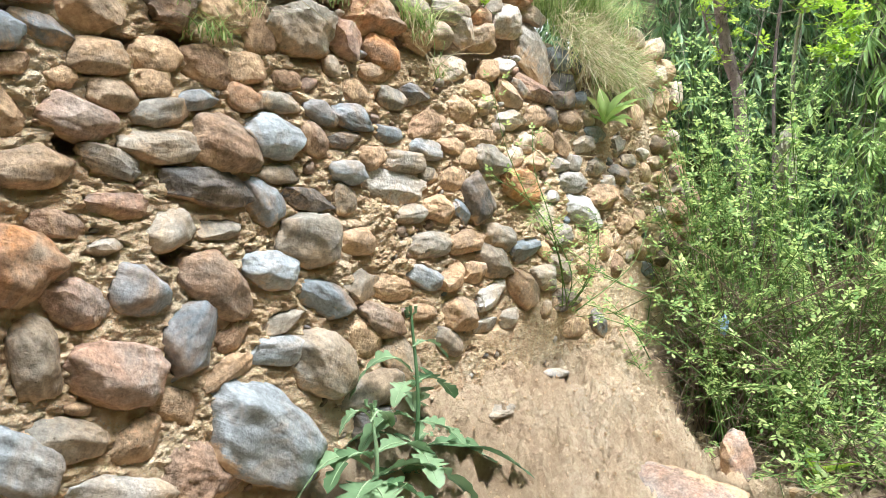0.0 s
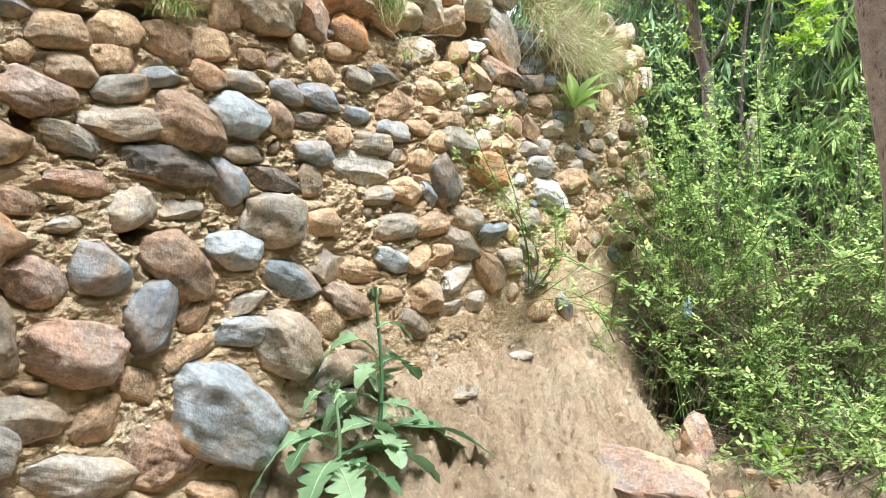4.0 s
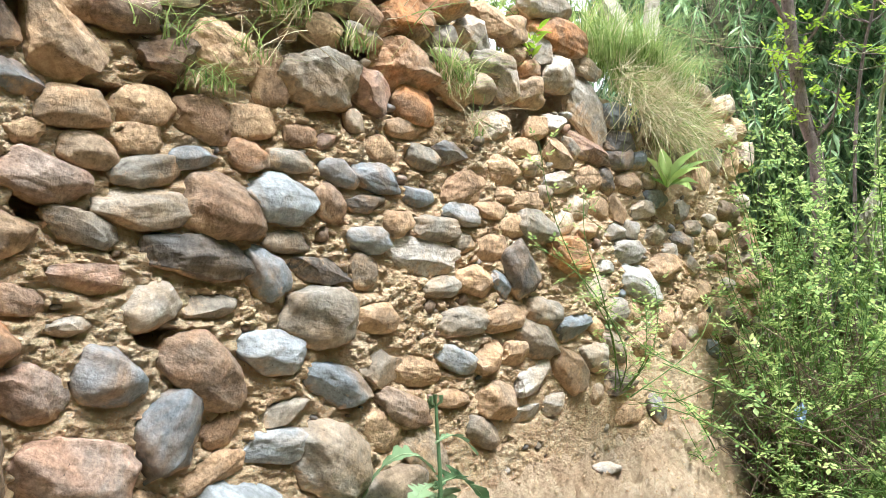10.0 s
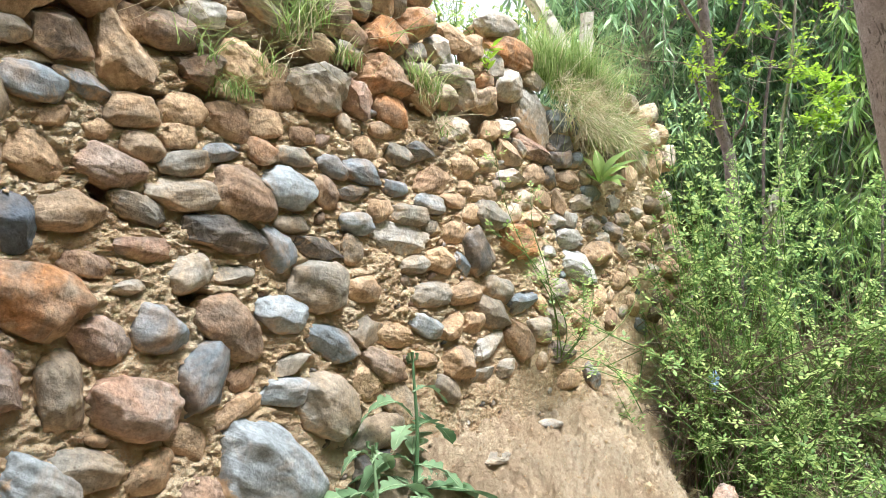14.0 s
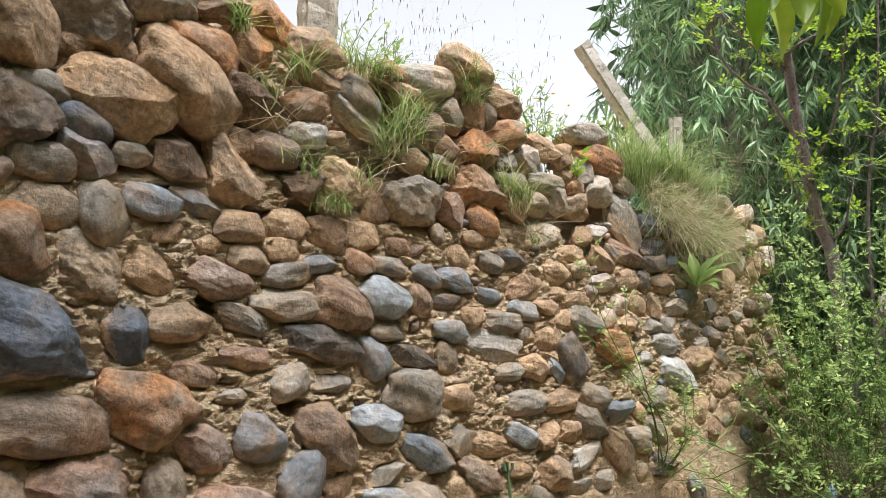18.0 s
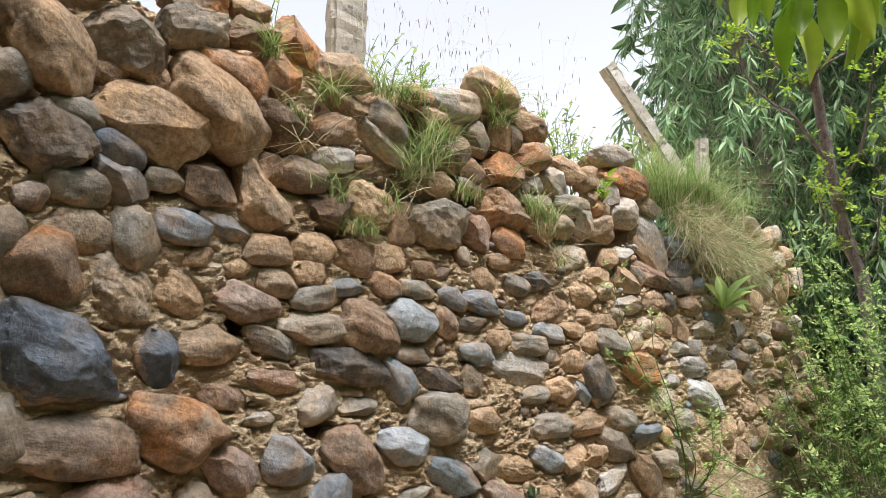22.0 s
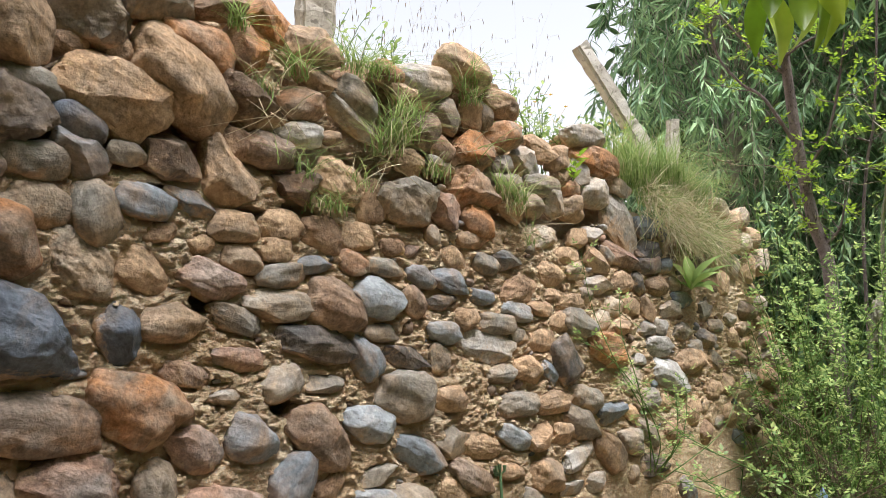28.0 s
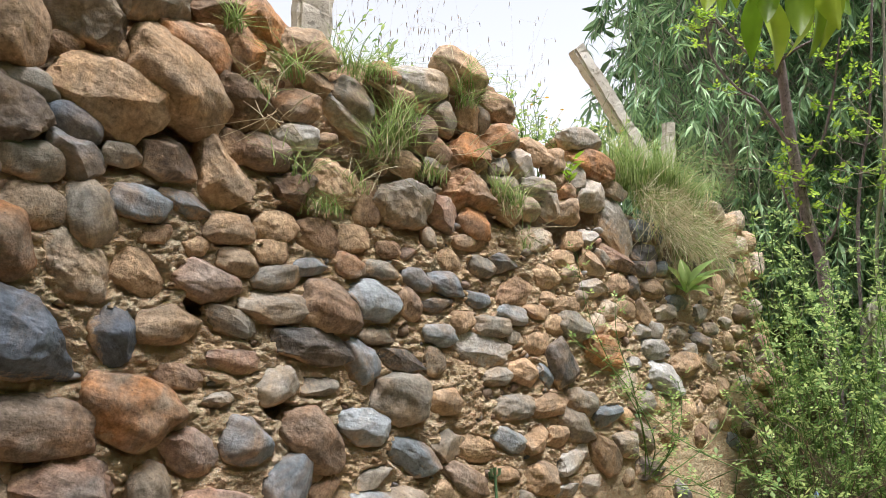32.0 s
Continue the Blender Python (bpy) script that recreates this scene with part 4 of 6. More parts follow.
def bush(name, base, height, spread, stems, leaf, seed, dry=10, lean=(0, 0), label="", bare=0.15, leafy=19):
    """An arching bush: thin green stems, feathered leaves and dead brown twigs inside."""
    r = random.Random(seed)
    root = tagged(new(name), label, "bush")
    root.location = base
    leaves = Gather()
    for s in range(stems + dry):
        dead = s >= stems
        wood = Gather()
        a = r.uniform(0, 2 * math.pi)
        reach = r.uniform(0.3, 1.2) if r.random() < 0.6 else r.uniform(1.2, 2.2)
        out = Vector((math.cos(a), math.sin(a), 0)) * spread * reach + Vector((lean[0], lean[1], 0))
        if root.location.x + out.x < 0.03:
            out.x = 0.03 - root.location.x + 0.1 * r.random()
        top = height * r.uniform(0.45, 1.05) * (0.55 if dead else 1.0)
        if not dead and r.random() < 0.38:
            out, top = out * 1.9, top * r.uniform(0.3, 0.75)
            out.x = max(out.x, 0.05 - root.location.x)
        p0 = Vector((r.uniform(-0.12, 0.12), r.uniform(-0.12, 0.12), -0.03))
        bow, wob = r.uniform(0.0, 0.5) + 0.35 * max(0.0, reach - 1.0), Vector((r.uniform(-0.08, 0.08), r.uniform(-0.08, 0.08), 0))
        n = 9
        pts = []
        for i in range(n):
            t = i / (n - 1)
            pts.append(p0 + out * (t ** 1.5) + wob * math.sin(t * 5) + Vector((0, 0, top * (t - bow * 0.45 * t * t * t))))
        wood.tube(pts, 0.0036, 0.0013, 4)
        for _ in range(4 if not dead else 6):
            t = r.uniform(0.2, 0.95)
            i = int(t * (n - 1))
            q = pts[i].lerp(pts[min(n - 1, i + 1)], t * (n - 1) - i)
            w = any_way(r, 0.25)
            twig = [q, q + w * r.uniform(0.05, 0.12), q + w * r.uniform(0.13, 0.26) + Vector((0, 0, r.uniform(-0.05, 0.06)))]
            wood.tube(twig, 0.0019, 0.0009, 3)
            for _ in range(0 if dead else 3):
                c = twig[0].lerp(twig[2], r.uniform(0.15, 1.0))
                compound(leaves, c, any_way(r, 0.15), r, leaf * r.uniform(0.7, 1.2), r.choice((1, 1, 2)))
        for i in range(0 if dead else leafy):
            t = bare + (1 - bare) * r.random() ** 0.75
            j = min(n - 2, int(t * (n - 1)))
            q = pts[j].lerp(pts[j + 1], t * (n - 1) - j)
            compound(leaves, q, any_way(r, 0.2), r, leaf * r.uniform(0.7, 1.25), r.choice((1, 1, 2)))
        if dead:
            part("twig", wood.mesh("twig", STEM_DRY), None, root, "dead brown twig")
        else:
            part("stem", wood.mesh("stem", STEM_GREEN), None, root)
    part("foliage", leaves.mesh("foliage", LEAF_BUSH, False), None, root, kind="stuff")
    return root


BUSHES = (
    ((0.18, 3.02, 0.14), 1.62, 0.14, 14, 0.0180, (-0.03, -0.06)),
    ((0.24, 2.94, 0.14), 1.25, 0.14, 9, 0.016, (-0.02, -0.06)),
    ((0.30, 3.02, 0.14), 1.55, 0.20, 13, 0.0180, (-0.02, -0.05)),
    ((0.20, 3.12, 0.15), 1.72, 0.32, 30, 0.0180, (-0.05, -0.05)),
    ((0.42, 3.22, 0.15), 1.65, 0.36, 24, 0.0195, (0.0, 0.0)),
    ((0.70, 3.32, 0.15), 1.45, 0.38, 21, 0.0200, (0.02, 0.0)),
    ((0.98, 3.36, 0.15), 1.35, 0.38, 20, 0.0200, (0.05, 0.0)),
    ((0.15, 3.55, 0.18), 1.68, 0.36, 24, 0.0184, (0.0, 0.0)),
    ((0.60, 3.80, 0.18), 1.60, 0.45, 26, 0.0184, (0.0, 0.0)),
    ((1.05, 3.95, 0.18), 1.48, 0.45, 24, 0.0184, (0.0, 0.0)),
    ((0.48, 2.92, 0.12), 0.55, 0.18, 8, 0.0160, (0.0, -0.04)),
    ((0.62, 2.88, 0.12), 0.50, 0.24, 8, 0.0160, (0.02, -0.04)),
    ((0.86, 2.96, 0.12), 0.60, 0.24, 8, 0.0190, (0.04, -0.03)),
    ((0.54, 2.84, 0.14), 0.42, 0.16, 7, 0.020, (0.0, -0.02)),
    ((0.66, 2.74, 0.13), 0.36, 0.14, 6, 0.022, (0.0, -0.02)),
    ((0.80, 2.70, 0.12), 0.44, 0.15, 6, 0.022, (0.0, -0.02)),
    ((1.20, 3.05, 0.12), 0.80, 0.30, 13, 0.020, (0.03, 0.0)),
)
for k, (base, height, spread, stems, leaf, lean) in enumerate(BUSHES):
    tall = height > 0.8
    text = "tall tangled bush with small feathered yellow-green leaves" if tall else "low leggy shrub with small bright green leaves"
    b = bush("bush" if tall else "shrub", base, height, spread, stems, leaf, 100 + k, (8 if k < 3 else 28) if tall else 4, lean, text, 0.30 if tall else 0.15, 33 if tall else 18)
    tagged(b, group="bushes at the foot of the wall")


# ---- trees ----
def path_points(*pts):
    """A smooth run of points through the given ones."""
    q = [Vector(p) for p in pts]
    out = []
    for i in range(len(q) - 1):
        a, b, c, d = q[max(0, i - 1)], q[i], q[i + 1], q[min(len(q) - 1, i + 2)]
        for k in range(4):
            t = k / 4
            out.append(0.5 * ((2 * b) + (c - a) * t + (2 * a - 5 * b + 4 * c - d) * t * t + (3 * b - a - 3 * c + d) * t ** 3))
    return out + [q[-1]]


def hung_tree(base, height, radius, squash, sprays, seed, leaf=0.15, label="", material=LEAF_LONG, low=0.25):
    """A tree with a crown of drooping sprays of long narrow leaves."""
    r = random.Random(seed)
    root = tagged(new("tree"), label, "tree", "trees behind the wall")
    root.location = base
    wood, leaves = Gather(), Gather()
    trunk = [Vector((0.08 * math.sin(2.0 * t + seed), 0.08 * math.cos(1.7 * t), height * 0.86 * t - 0.1)) for t in np.linspace(0, 1, 9)]
    wood.tube(trunk, 0.045, 0.012, 7)
    for _ in range(sprays):
        a, rr = r.uniform(0, 2 * math.pi), math.sqrt(r.uniform(0.02, 1.0))
        zt = r.uniform(low, 1.0)
        wide = radius * (1.0 - 0.45 * abs(zt - 0.55) * 1.6) * rr
        c = Vector((math.cos(a) * wide, math.sin(a) * wide * squash, height * zt))
        j = min(8, int(zt * 0.8 * 8))
        if r.random() < 0.35:
            mid = trunk[j].lerp(c, 0.5) + Vector((0, 0, 0.15))
            wood.tube([trunk[j], mid, c], 0.007, 0.003, 4)
        out = Vector((math.cos(a), math.sin(a), 0)) * r.uniform(0.05, 0.3)
        fall = r.uniform(0.3, 0.75)
        pts = [c + out * t + Vector((r.uniform(-0.02, 0.02), r.uniform(-0.02, 0.02), 0.06 * t - fall * t * t)) for t in (0, 0.25, 0.5, 0.75, 1.0)]
        wood.tube(pts, 0.004, 0.0015, 3)
        for i in range(6):
            t = r.uniform(0.1, 1.0)
            k = min(3, int(t * 4))
            p = pts[k].lerp(pts[k + 1], t * 4 - k)
            turn = r.uniform(0, 6.28)
            for f in range(r.randint(4, 7)):
                a2 = turn + f * 2.4
                d = Vector((math.cos(a2) * r.uniform(0.3, 1.0), math.sin(a2) * r.uniform(0.3, 1.0), -r.uniform(0.2, 0.95))).normalized()
                s = d.cross(Vector((math.cos(a2), math.sin(a2), 0.5)) + any_way(r) * 0.4)
                s = s.normalized() if s.length > 1e-3 else Vector((1, 0, 0))
                length = leaf * r.uniform(0.55, 1.1)
                leaves.leaf(p + Vector((0, 0, r.uniform(-0.03, 0.03))), d, s, length, length * r.uniform(0.13, 0.19), r.uniform(-0.2, 0.5))
    # higher leaf clumps, added mostly out of view to shade the foliage below
    for _ in range(420):
        c = Vector((r.uniform(-0.9, 1.0) * radius, r.uniform(-0.5, 1.4) * radius, height * r.uniform(1.0, 1.5)))
        for _ in range(6):
            d = (any_way(r) + Vector((0, 0, -0.5))).normalized()
            leaves.leaf(c + any_way(r) * 0.1, d, d.cross(any_way(r)).normalized(), 0.15, 0.03, 0.2)
    part("trunk", wood.mesh("trunk", BARK_PALE), None, root)
    part("crown", leaves.mesh("crown", material, False), None, root)
    return root


LIGHTER = "dense tree with long drooping fresh green leaves"
HANGING = "dense tree with long drooping dark green leaves"
hung_tree((-0.95, 5.1, 1.35), 3.4, 0.85, 0.8, 420, 21, 0.135, HANGING, low=0.12)
hung_tree((0.35, 5.3, 0.5), 3.9, 0.95, 0.8, 520, 22, 0.135, HANGING, low=0.10)
hung_tree((1.45, 5.5, 0.3), 4.0, 1.0, 0.8, 480, 23, 0.14, LIGHTER, LEAF_YOUNG, low=0.10)
hung_tree((0.9, 4.6, 0.3), 2.6, 0.6, 0.8, 130, 24, 0.13, LIGHTER, LEAF_YOUNG, low=0.35)
hung_tree((2.5, 6.0, 0.3), 4.3, 1.2, 0.8, 330, 25, 0.16, HANGING, low=0.05)
hung_tree((-0.2, 6.6, 0.8), 4.2, 1.3, 0.8, 330, 26, 0.17, HANGING, low=0.05)


def far_woods():
    r = random.Random(77)
    g = Gather()
    for _ in range(17000):
        x, y = r.uniform(-3.2, 7.5), r.uniform(7.2, 9.2)
        z = r.uniform(0.2, 6.0)
        d = (any_way(r) + Vector((0, 0, -0.5))).normalized()
        s = d.cross(any_way(r)).normalized()
        length = r.uniform(0.2, 0.42)
        g.leaf(Vector((x, y, z)), d, s, length, length * 0.3, 0.2)
    return g.mesh("far_woods", LEAF_FAR, False)


tagged(new("far_woods", far_woods()), "dark green thicket behind the garden", "woods", kind="stuff")


def hedge_back():
    verts, faces = [], []
    xs, zs = np.linspace(-3.9, 14, 66), np.linspace(-0.5, 6.5, 30)
    for x in xs:
        for z in zs:
            verts.append((x, 9.6 + 0.5 * fbm(x, z, 3.0), z + 0.25 * fbm(x * 2, z * 2, 9.0)))
    n = len(zs)
    faces = [(i * n + j, (i + 1) * n + j, (i + 1) * n + j + 1, i * n + j + 1) for i in range(len(xs) - 1) for j in range(n - 1)]
    # near-black green carries the deep shade between the trees in the colour
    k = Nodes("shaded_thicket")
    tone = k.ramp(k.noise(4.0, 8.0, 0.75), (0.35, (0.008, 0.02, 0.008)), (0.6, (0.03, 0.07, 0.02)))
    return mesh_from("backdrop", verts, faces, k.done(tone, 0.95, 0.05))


def unseen_hedge():
    """Added, unseen hedge on the open side and behind: closes the place, cuts sidelight."""
    verts, faces = [], []
    ring = [(14.0, 9.5), (6.5, 7.0), (4.6, 4.5), (3.9, 2.0), (3.7, -0.5), (3.4, -2.6), (1.5, -3.6), (-1.5, -3.8), (-5.0, -3.6)]
    run = path_points(*[(x, y, 0) for x, y in ring])
    zs = np.linspace(-0.2, 1.0, 16)
    for i, p in enumerate(run):
        for z in zs:
            h = z * (5.2 + 0.5 * fbm(i * 0.7, 1.0, 2.0))
            verts.append((p.x + 0.35 * fbm(i * 0.9, h * 1.5, 4.0), p.y + 0.35 * fbm(i * 0.9, h * 1.5, 8.0), h))
    n = len(zs)
    faces = [(i * n + j, (i + 1) * n + j, (i + 1) * n + j + 1, i * n + j + 1) for i in range(len(run) - 1) for j in range(n - 1)]
    k = Nodes("unseen_hedge_green")
    tone = k.ramp(k.noise(6.0, 8.0, 0.75), (0.35, (0.02, 0.04, 0.015)), (0.6, (0.07, 0.13, 0.035)))
    return mesh_from("hedge", verts, faces, k.done(tone, 0.95, 0.05))


tagged(new("hedge", unseen_hedge()), "unseen green hedge behind the camera, added to block low sky light", "backdrop", kind="structure")
tagged(new("backdrop", hedge_back()), "thicket sheet closing the view, near-black for the shade inside it", "backdrop", kind="structure")


def young_tree():
    """The slender tree beside the wall: bare purple-grey limbs with a few feathery young leaves."""
    r = random.Random(31)
    root = tagged(new("young_tree"), "slender tree with purple-grey bark and sparse young leaves", "tree")
    root.location = (0.06, 3.80, 0.15)
    o = Vector(root.location)
    trunk = Gather()
    trunk.tube([p - o for p in path_points((0.10, 3.84, 0.10), (0.07, 3.80, 0.9), (0.056, 3.785, 1.45), (0.02, 3.741, 1.653), (0.003, 3.685, 1.878), (0.0, 3.618, 2.112), (0.009, 3.531, 2.362), (0.019, 3.423, 2.613), (0.065, 3.27, 2.93))], 0.034, 0.017, 9)
    part("trunk", trunk.mesh("trunk", BARK), None, root)
    leaves = Gather()
    limbs = (
        ((0.003, 3.66, 1.98), (-0.063, 3.461, 2.179), (-0.136, 3.406, 2.248), (-0.207, 3.325, 2.376), (-0.206, 3.257, 2.525)),
        ((0.003, 3.55, 2.30), (-0.07, 3.42, 2.38), (-0.15, 3.33, 2.50), (-0.20, 3.27, 2.60)),
        ((0.003, 3.685, 1.878), (0.109, 3.684, 2.012), (0.185, 3.642, 2.215), (0.246, 3.576, 2.435)),
        ((0.01, 3.5, 2.36), (0.09, 3.5, 2.40), (0.16, 3.52, 2.43)),
        ((0.03, 3.75, 1.62), (-0.03, 3.68, 1.72), (-0.05, 3.62, 1.85)),
        ((0.04, 3.77, 1.55), (0.12, 3.75, 1.62), (0.16, 3.72, 1.74)),
    )
    for pts in limbs:
        g = Gather()
        run = [p - o for p in path_points(*pts)]
        g.tube(run, 0.009, 0.004, 6)
        for _ in range(6):
            i = r.randrange(2, len(run))
            w = any_way(r, 0.3)
            twig = [run[i], run[i] + w * 0.06, run[i] + w * r.uniform(0.1, 0.2) + Vector((0, 0, 0.03))]
            g.tube(twig, 0.003, 0.0012, 4)
            for _ in range(6):
                compound(leaves, twig[0].lerp(twig[2], r.uniform(0.3, 1)), any_way(r, 0.2), r, r.uniform(0.018, 0.030), 2)
        part("limb", g.mesh("limb", BARK), None, root)
    for c in ((0.52, 3.62, 1.70), (0.44, 3.60, 1.78), (0.50, 3.60, 1.58)):
        for _ in range(26):
            compound(leaves, Vector(c) - o + any_way(r) * r.uniform(0, 0.10), any_way(r, 0.1), r, r.uniform(0.022, 0.034), 3)
    part("young_foliage", leaves.mesh("young_foliage", LEAF_PALE, False), None, root, "pale yellow-green feathery leaves", kind="stuff")


young_tree()


def sapling(pts, r0, material, label, seed):
    r = random.Random(seed)
    root = tagged(new("sapling"), label, "sapling", "saplings")
    o = Vector(pts[0])
    root.location = o
    g, leaves = Gather(), Gather()
    run = [p - o for p in path_points(*pts)]
    g.tube(run, r0, r0 * 0.5, 6)
    for _ in range(12):
        i = r.randrange(len(run) // 2, len(run))
        w = any_way(r, 0.4)
        twig = [run[i], run[i] + w * 0.1, run[i] + w * 0.2 + Vector((0, 0, 0.05))]
        g.tube(twig, 0.003, 0.0012, 4)
        for _ in range(4):
            compound(leaves, twig[0].lerp(twig[2], r.uniform(0.3, 1)), any_way(r, 0.1), r, 0.024, 2)
    part("trunk", g.mesh("trunk", material), None, root)
    part("young_foliage", leaves.mesh("young_foliage", LEAF_PALE, False), None, root, kind="stuff")


THIN = "thin pale sapling with few young leaves"
sapling(((0.12, 4.06, 0.16), (0.136, 4.014, 1.48), (0.193, 3.948, 1.92), (0.257, 3.898, 2.16), (0.33, 3.8, 2.7)), 0.010, BARK, THIN, 5)
sapling(((0.28, 3.68, 0.15), (0.307, 3.65, 1.43), (0.361, 3.601, 1.775), (0.403, 3.542, 2.036), (0.46, 3.45, 2.6)), 0.010, BARK_PALE, THIN, 6)
sapling(((0.62, 3.9, 0.16), (0.66, 3.85, 1.2), (0.67, 3.8, 1.9), (0.64, 3.7, 2.4)), 0.007, BARK, THIN, 9)


def broad_tree():
    """The tree beside the camera: a rough trunk, a branch of large leaves overhead and an unseen shading crown."""
    r = random.Random(41)
    root = tagged(new("broadleaf_tree"), "tree with rough brown trunk and large glossy hanging leaves", "tree")
    root.location = (1.02, 2.30, 0.10)
    o = Vector(root.location)
    g = Gather()
    g.tube([p - o for p in path_points((1.05, 2.30, 0.05), (1.02, 2.29, 0.7), (1.005, 2.283, 0.99), (0.962, 2.256, 1.27), (0.936, 2.211, 1.484), (0.922, 2.166, 1.64), (0.92, 2.08, 1.86), (0.93, 1.9, 2.1))], 0.070, 0.055, 14)
    part("trunk", g.mesh("trunk", BARK_RED), None, root)
    b = Gather()
    b.tube([p - o for p in path_points((0.91, 2.0, 1.98), (0.88, 1.75, 1.95), (0.86, 1.5, 1.80), (0.80, 1.39, 1.72), (0.73, 1.36, 1.69))], 0.016, 0.005, 6)
    part("limb", b.mesh("limb", BARK_RED), None, root)
    for x, y, z, length, width in ((0.616, 1.344, 1.677, 0.10, 0.050), (0.638, 1.371, 1.644, 0.12, 0.055), (0.699, 1.296, 1.590, 0.11, 0.032), (0.696, 1.274, 1.637, 0.07, 0.035), (0.692, 1.382, 1.636, 0.12, 0.050), (0.716, 1.376, 1.637, 0.10, 0.045), (0.705, 1.408, 1.538, 0.13, 0.050), (0.750, 1.389, 1.504, 0.17, 0.062), (0.759, 1.419, 1.538, 0.16, 0.040), (0.793, 1.434, 1.529, 0.15, 0.045), (0.810, 1.434, 1.533, 0.16, 0.045), (0.802, 1.369, 1.548, 0.14, 0.060), (0.853, 1.416, 1.559, 0.13, 0.055), (0.750, 1.366, 1.586, 0.12, 0.050), (0.838, 1.429, 1.608, 0.12, 0.060), (0.857, 1.473, 1.606, 0.12, 0.060)):
        leaf = Gather()
        up = Vector((r.uniform(-0.25, 0.35), r.uniform(-0.4, 0.4), 1)).normalized()
        s = Vector((1, r.uniform(-0.8, 1.4), r.uniform(-0.3, 0.3))).normalized()
        s = (s - up * s.dot(up)).normalized()
        base = Vector((x, y, z)) + up * length - o
        broad_leaf(leaf, base, -up, s, length, width * 0.8)
        leaf.tube([base, base + Vector((0.01, 0.02, 0.05))], 0.0013, 0.0013, 4)
        part("leaf", leaf.mesh("leaf", LEAF_BROAD), None, root)
    # unseen crown: every third clump is added to shade the near wall
    crown, wood = Gather(), Gather()
    start = Vector((0.93, 1.9, 2.1)) - o
    for k in range(30):
        c = Vector((r.uniform(1.1, 2.6), r.uniform(-1.1, 0.3), r.uniform(2.3, 2.9))) - o
        if k % 3 == 0:
            c = Vector((r.uniform(0.35, 1.0), r.uniform(-0.5, 0.50), r.uniform(2.6, 3.1))) - o
        wood.tube([start, start.lerp(c, 0.5) + Vector((0, 0, 0.2)), c], 0.006, 0.003, 5)
        for _ in range(22):
            p = c + any_way(r) * r.uniform(0.02, 0.28)
            d = (any_way(r) * 0.7 + Vector((0, 0, -0.7))).normalized()
            side = d.cross(any_way(r)).normalized()
            crown.leaf(p, d, side, r.uniform(0.09, 0.14), r.uniform(0.045, 0.065), 0.1)
    part("branchwork", wood.mesh("branchwork", BARK_RED), None, root, kind="stuff")
    part("crown", crown.mesh("crown", LEAF_BROAD, False), None, root, kind="stuff")


def broad_leaf(g, p, d, s, length, width):
    """A large oval leaf with a pointed tip, as a curved grid."""
    up, n, b = s.cross(d), 9, len(g.v)
    for i in range(n):
        t = i / (n - 1)
        w = width * 0.5 * (math.sin(math.pi * min(1.0, t * 0.93 + 0.04) ** 0.8)) + 0.0004
        c = p + d * (length * t) + up * (0.10 * length * math.sin(3.0 * t))
        for k in (-1, -0.5, 0, 0.5, 1):
            g.v.append(c + s * (w * k) + up * (0.55 * w * abs(k) + 0.10 * w * math.sin(9 * t + 3 * k)))
    for i in range(n - 1):
        for k in range(4):
            a = b + 5 * i + k
            g.f.append((a, a + 1, a + 6, a + 5))


broad_tree()


# ---- grass and weeds on the wall ----
def tuft(base, height, blades, seed, spread=0.05, dry=0.2, over=0.0, label="tuft of green grass growing from the wall", bend=(0.2, 0.9), along=0.0):
    r = random.Random(seed)
    root = tagged(new("grass_tuft"), label, "grass", "grass on the wall")
    root.location = base
    green, straw = Gather(), Gather()
    for _ in range(blades):
        a = r.uniform(0, 2 * math.pi)
        lean = Vector((math.cos(a) * 0.8 + over, math.sin(a) * 1.3 + along, 0))
        g = straw if r.random() < dry else green
        g.blade(Vector((r.uniform(-spread, spread) * 0.5, r.uniform(-spread, spread), r.uniform(-0.01, 0.012))), lean, height * r.uniform(0.3, 1.35), r.uniform(0.0018, 0.0034), r.uniform(*bend), r)
    if green.v:
        part("green_turf", green.mesh("green_turf", GRASS, False), None, root, kind="stuff")
    if straw.v:
        part("dry_turf", straw.mesh("dry_turf", STRAW, False), None, root, "dry straw-coloured blades", kind="stuff")
    return root


tuft((0.015, 1.063, 1.588), 0.075, 90, 1, 0.050, 0.10, 0.35, bend=(0.4, 1.4))
tuft((0.015, 1.119, 1.592), 0.060, 60, 2, 0.040, 0.10, 0.35, bend=(0.4, 1.4))
tuft((0.015, 1.175, 1.473), 0.100, 120, 3, 0.050, 0.15, 0.35, bend=(0.4, 1.4))
tuft((0.015, 1.139, 1.428), 0.080, 70, 4, 0.040, 0.20, 0.35, bend=(0.4, 1.4))
tuft((0.015, 1.205, 1.531), 0.070, 60, 5, 0.040, 0.10, 0.35, bend=(0.4, 1.4))
tuft((0.015, 1.403, 1.650), 0.085, 90, 6, 0.030, 0.15, 0.35, bend=(0.4, 1.4))
tuft((0.015, 1.413, 1.610), 0.070, 60, 7, 0.030, 0.20, 0.35, bend=(0.4, 1.4))
tuft((0.015, 1.574, 1.401), 0.085, 170, 8, 0.045, 0.15, 0.35, bend=(0.4, 1.4))
tuft((0.015, 1.573, 1.372), 0.060, 80, 9, 0.040, 0.40, 0.35, bend=(0.4, 1.4))
tuft((0.015, 0.990, 1.282), 0.060, 60, 10, 0.045, 0.25, 0.35, bend=(0.4, 1.4))
tuft((0.015, 0.933, 1.335), 0.100, 24, 11, 0.020, 0.10, 0.35, bend=(0.4, 1.4))
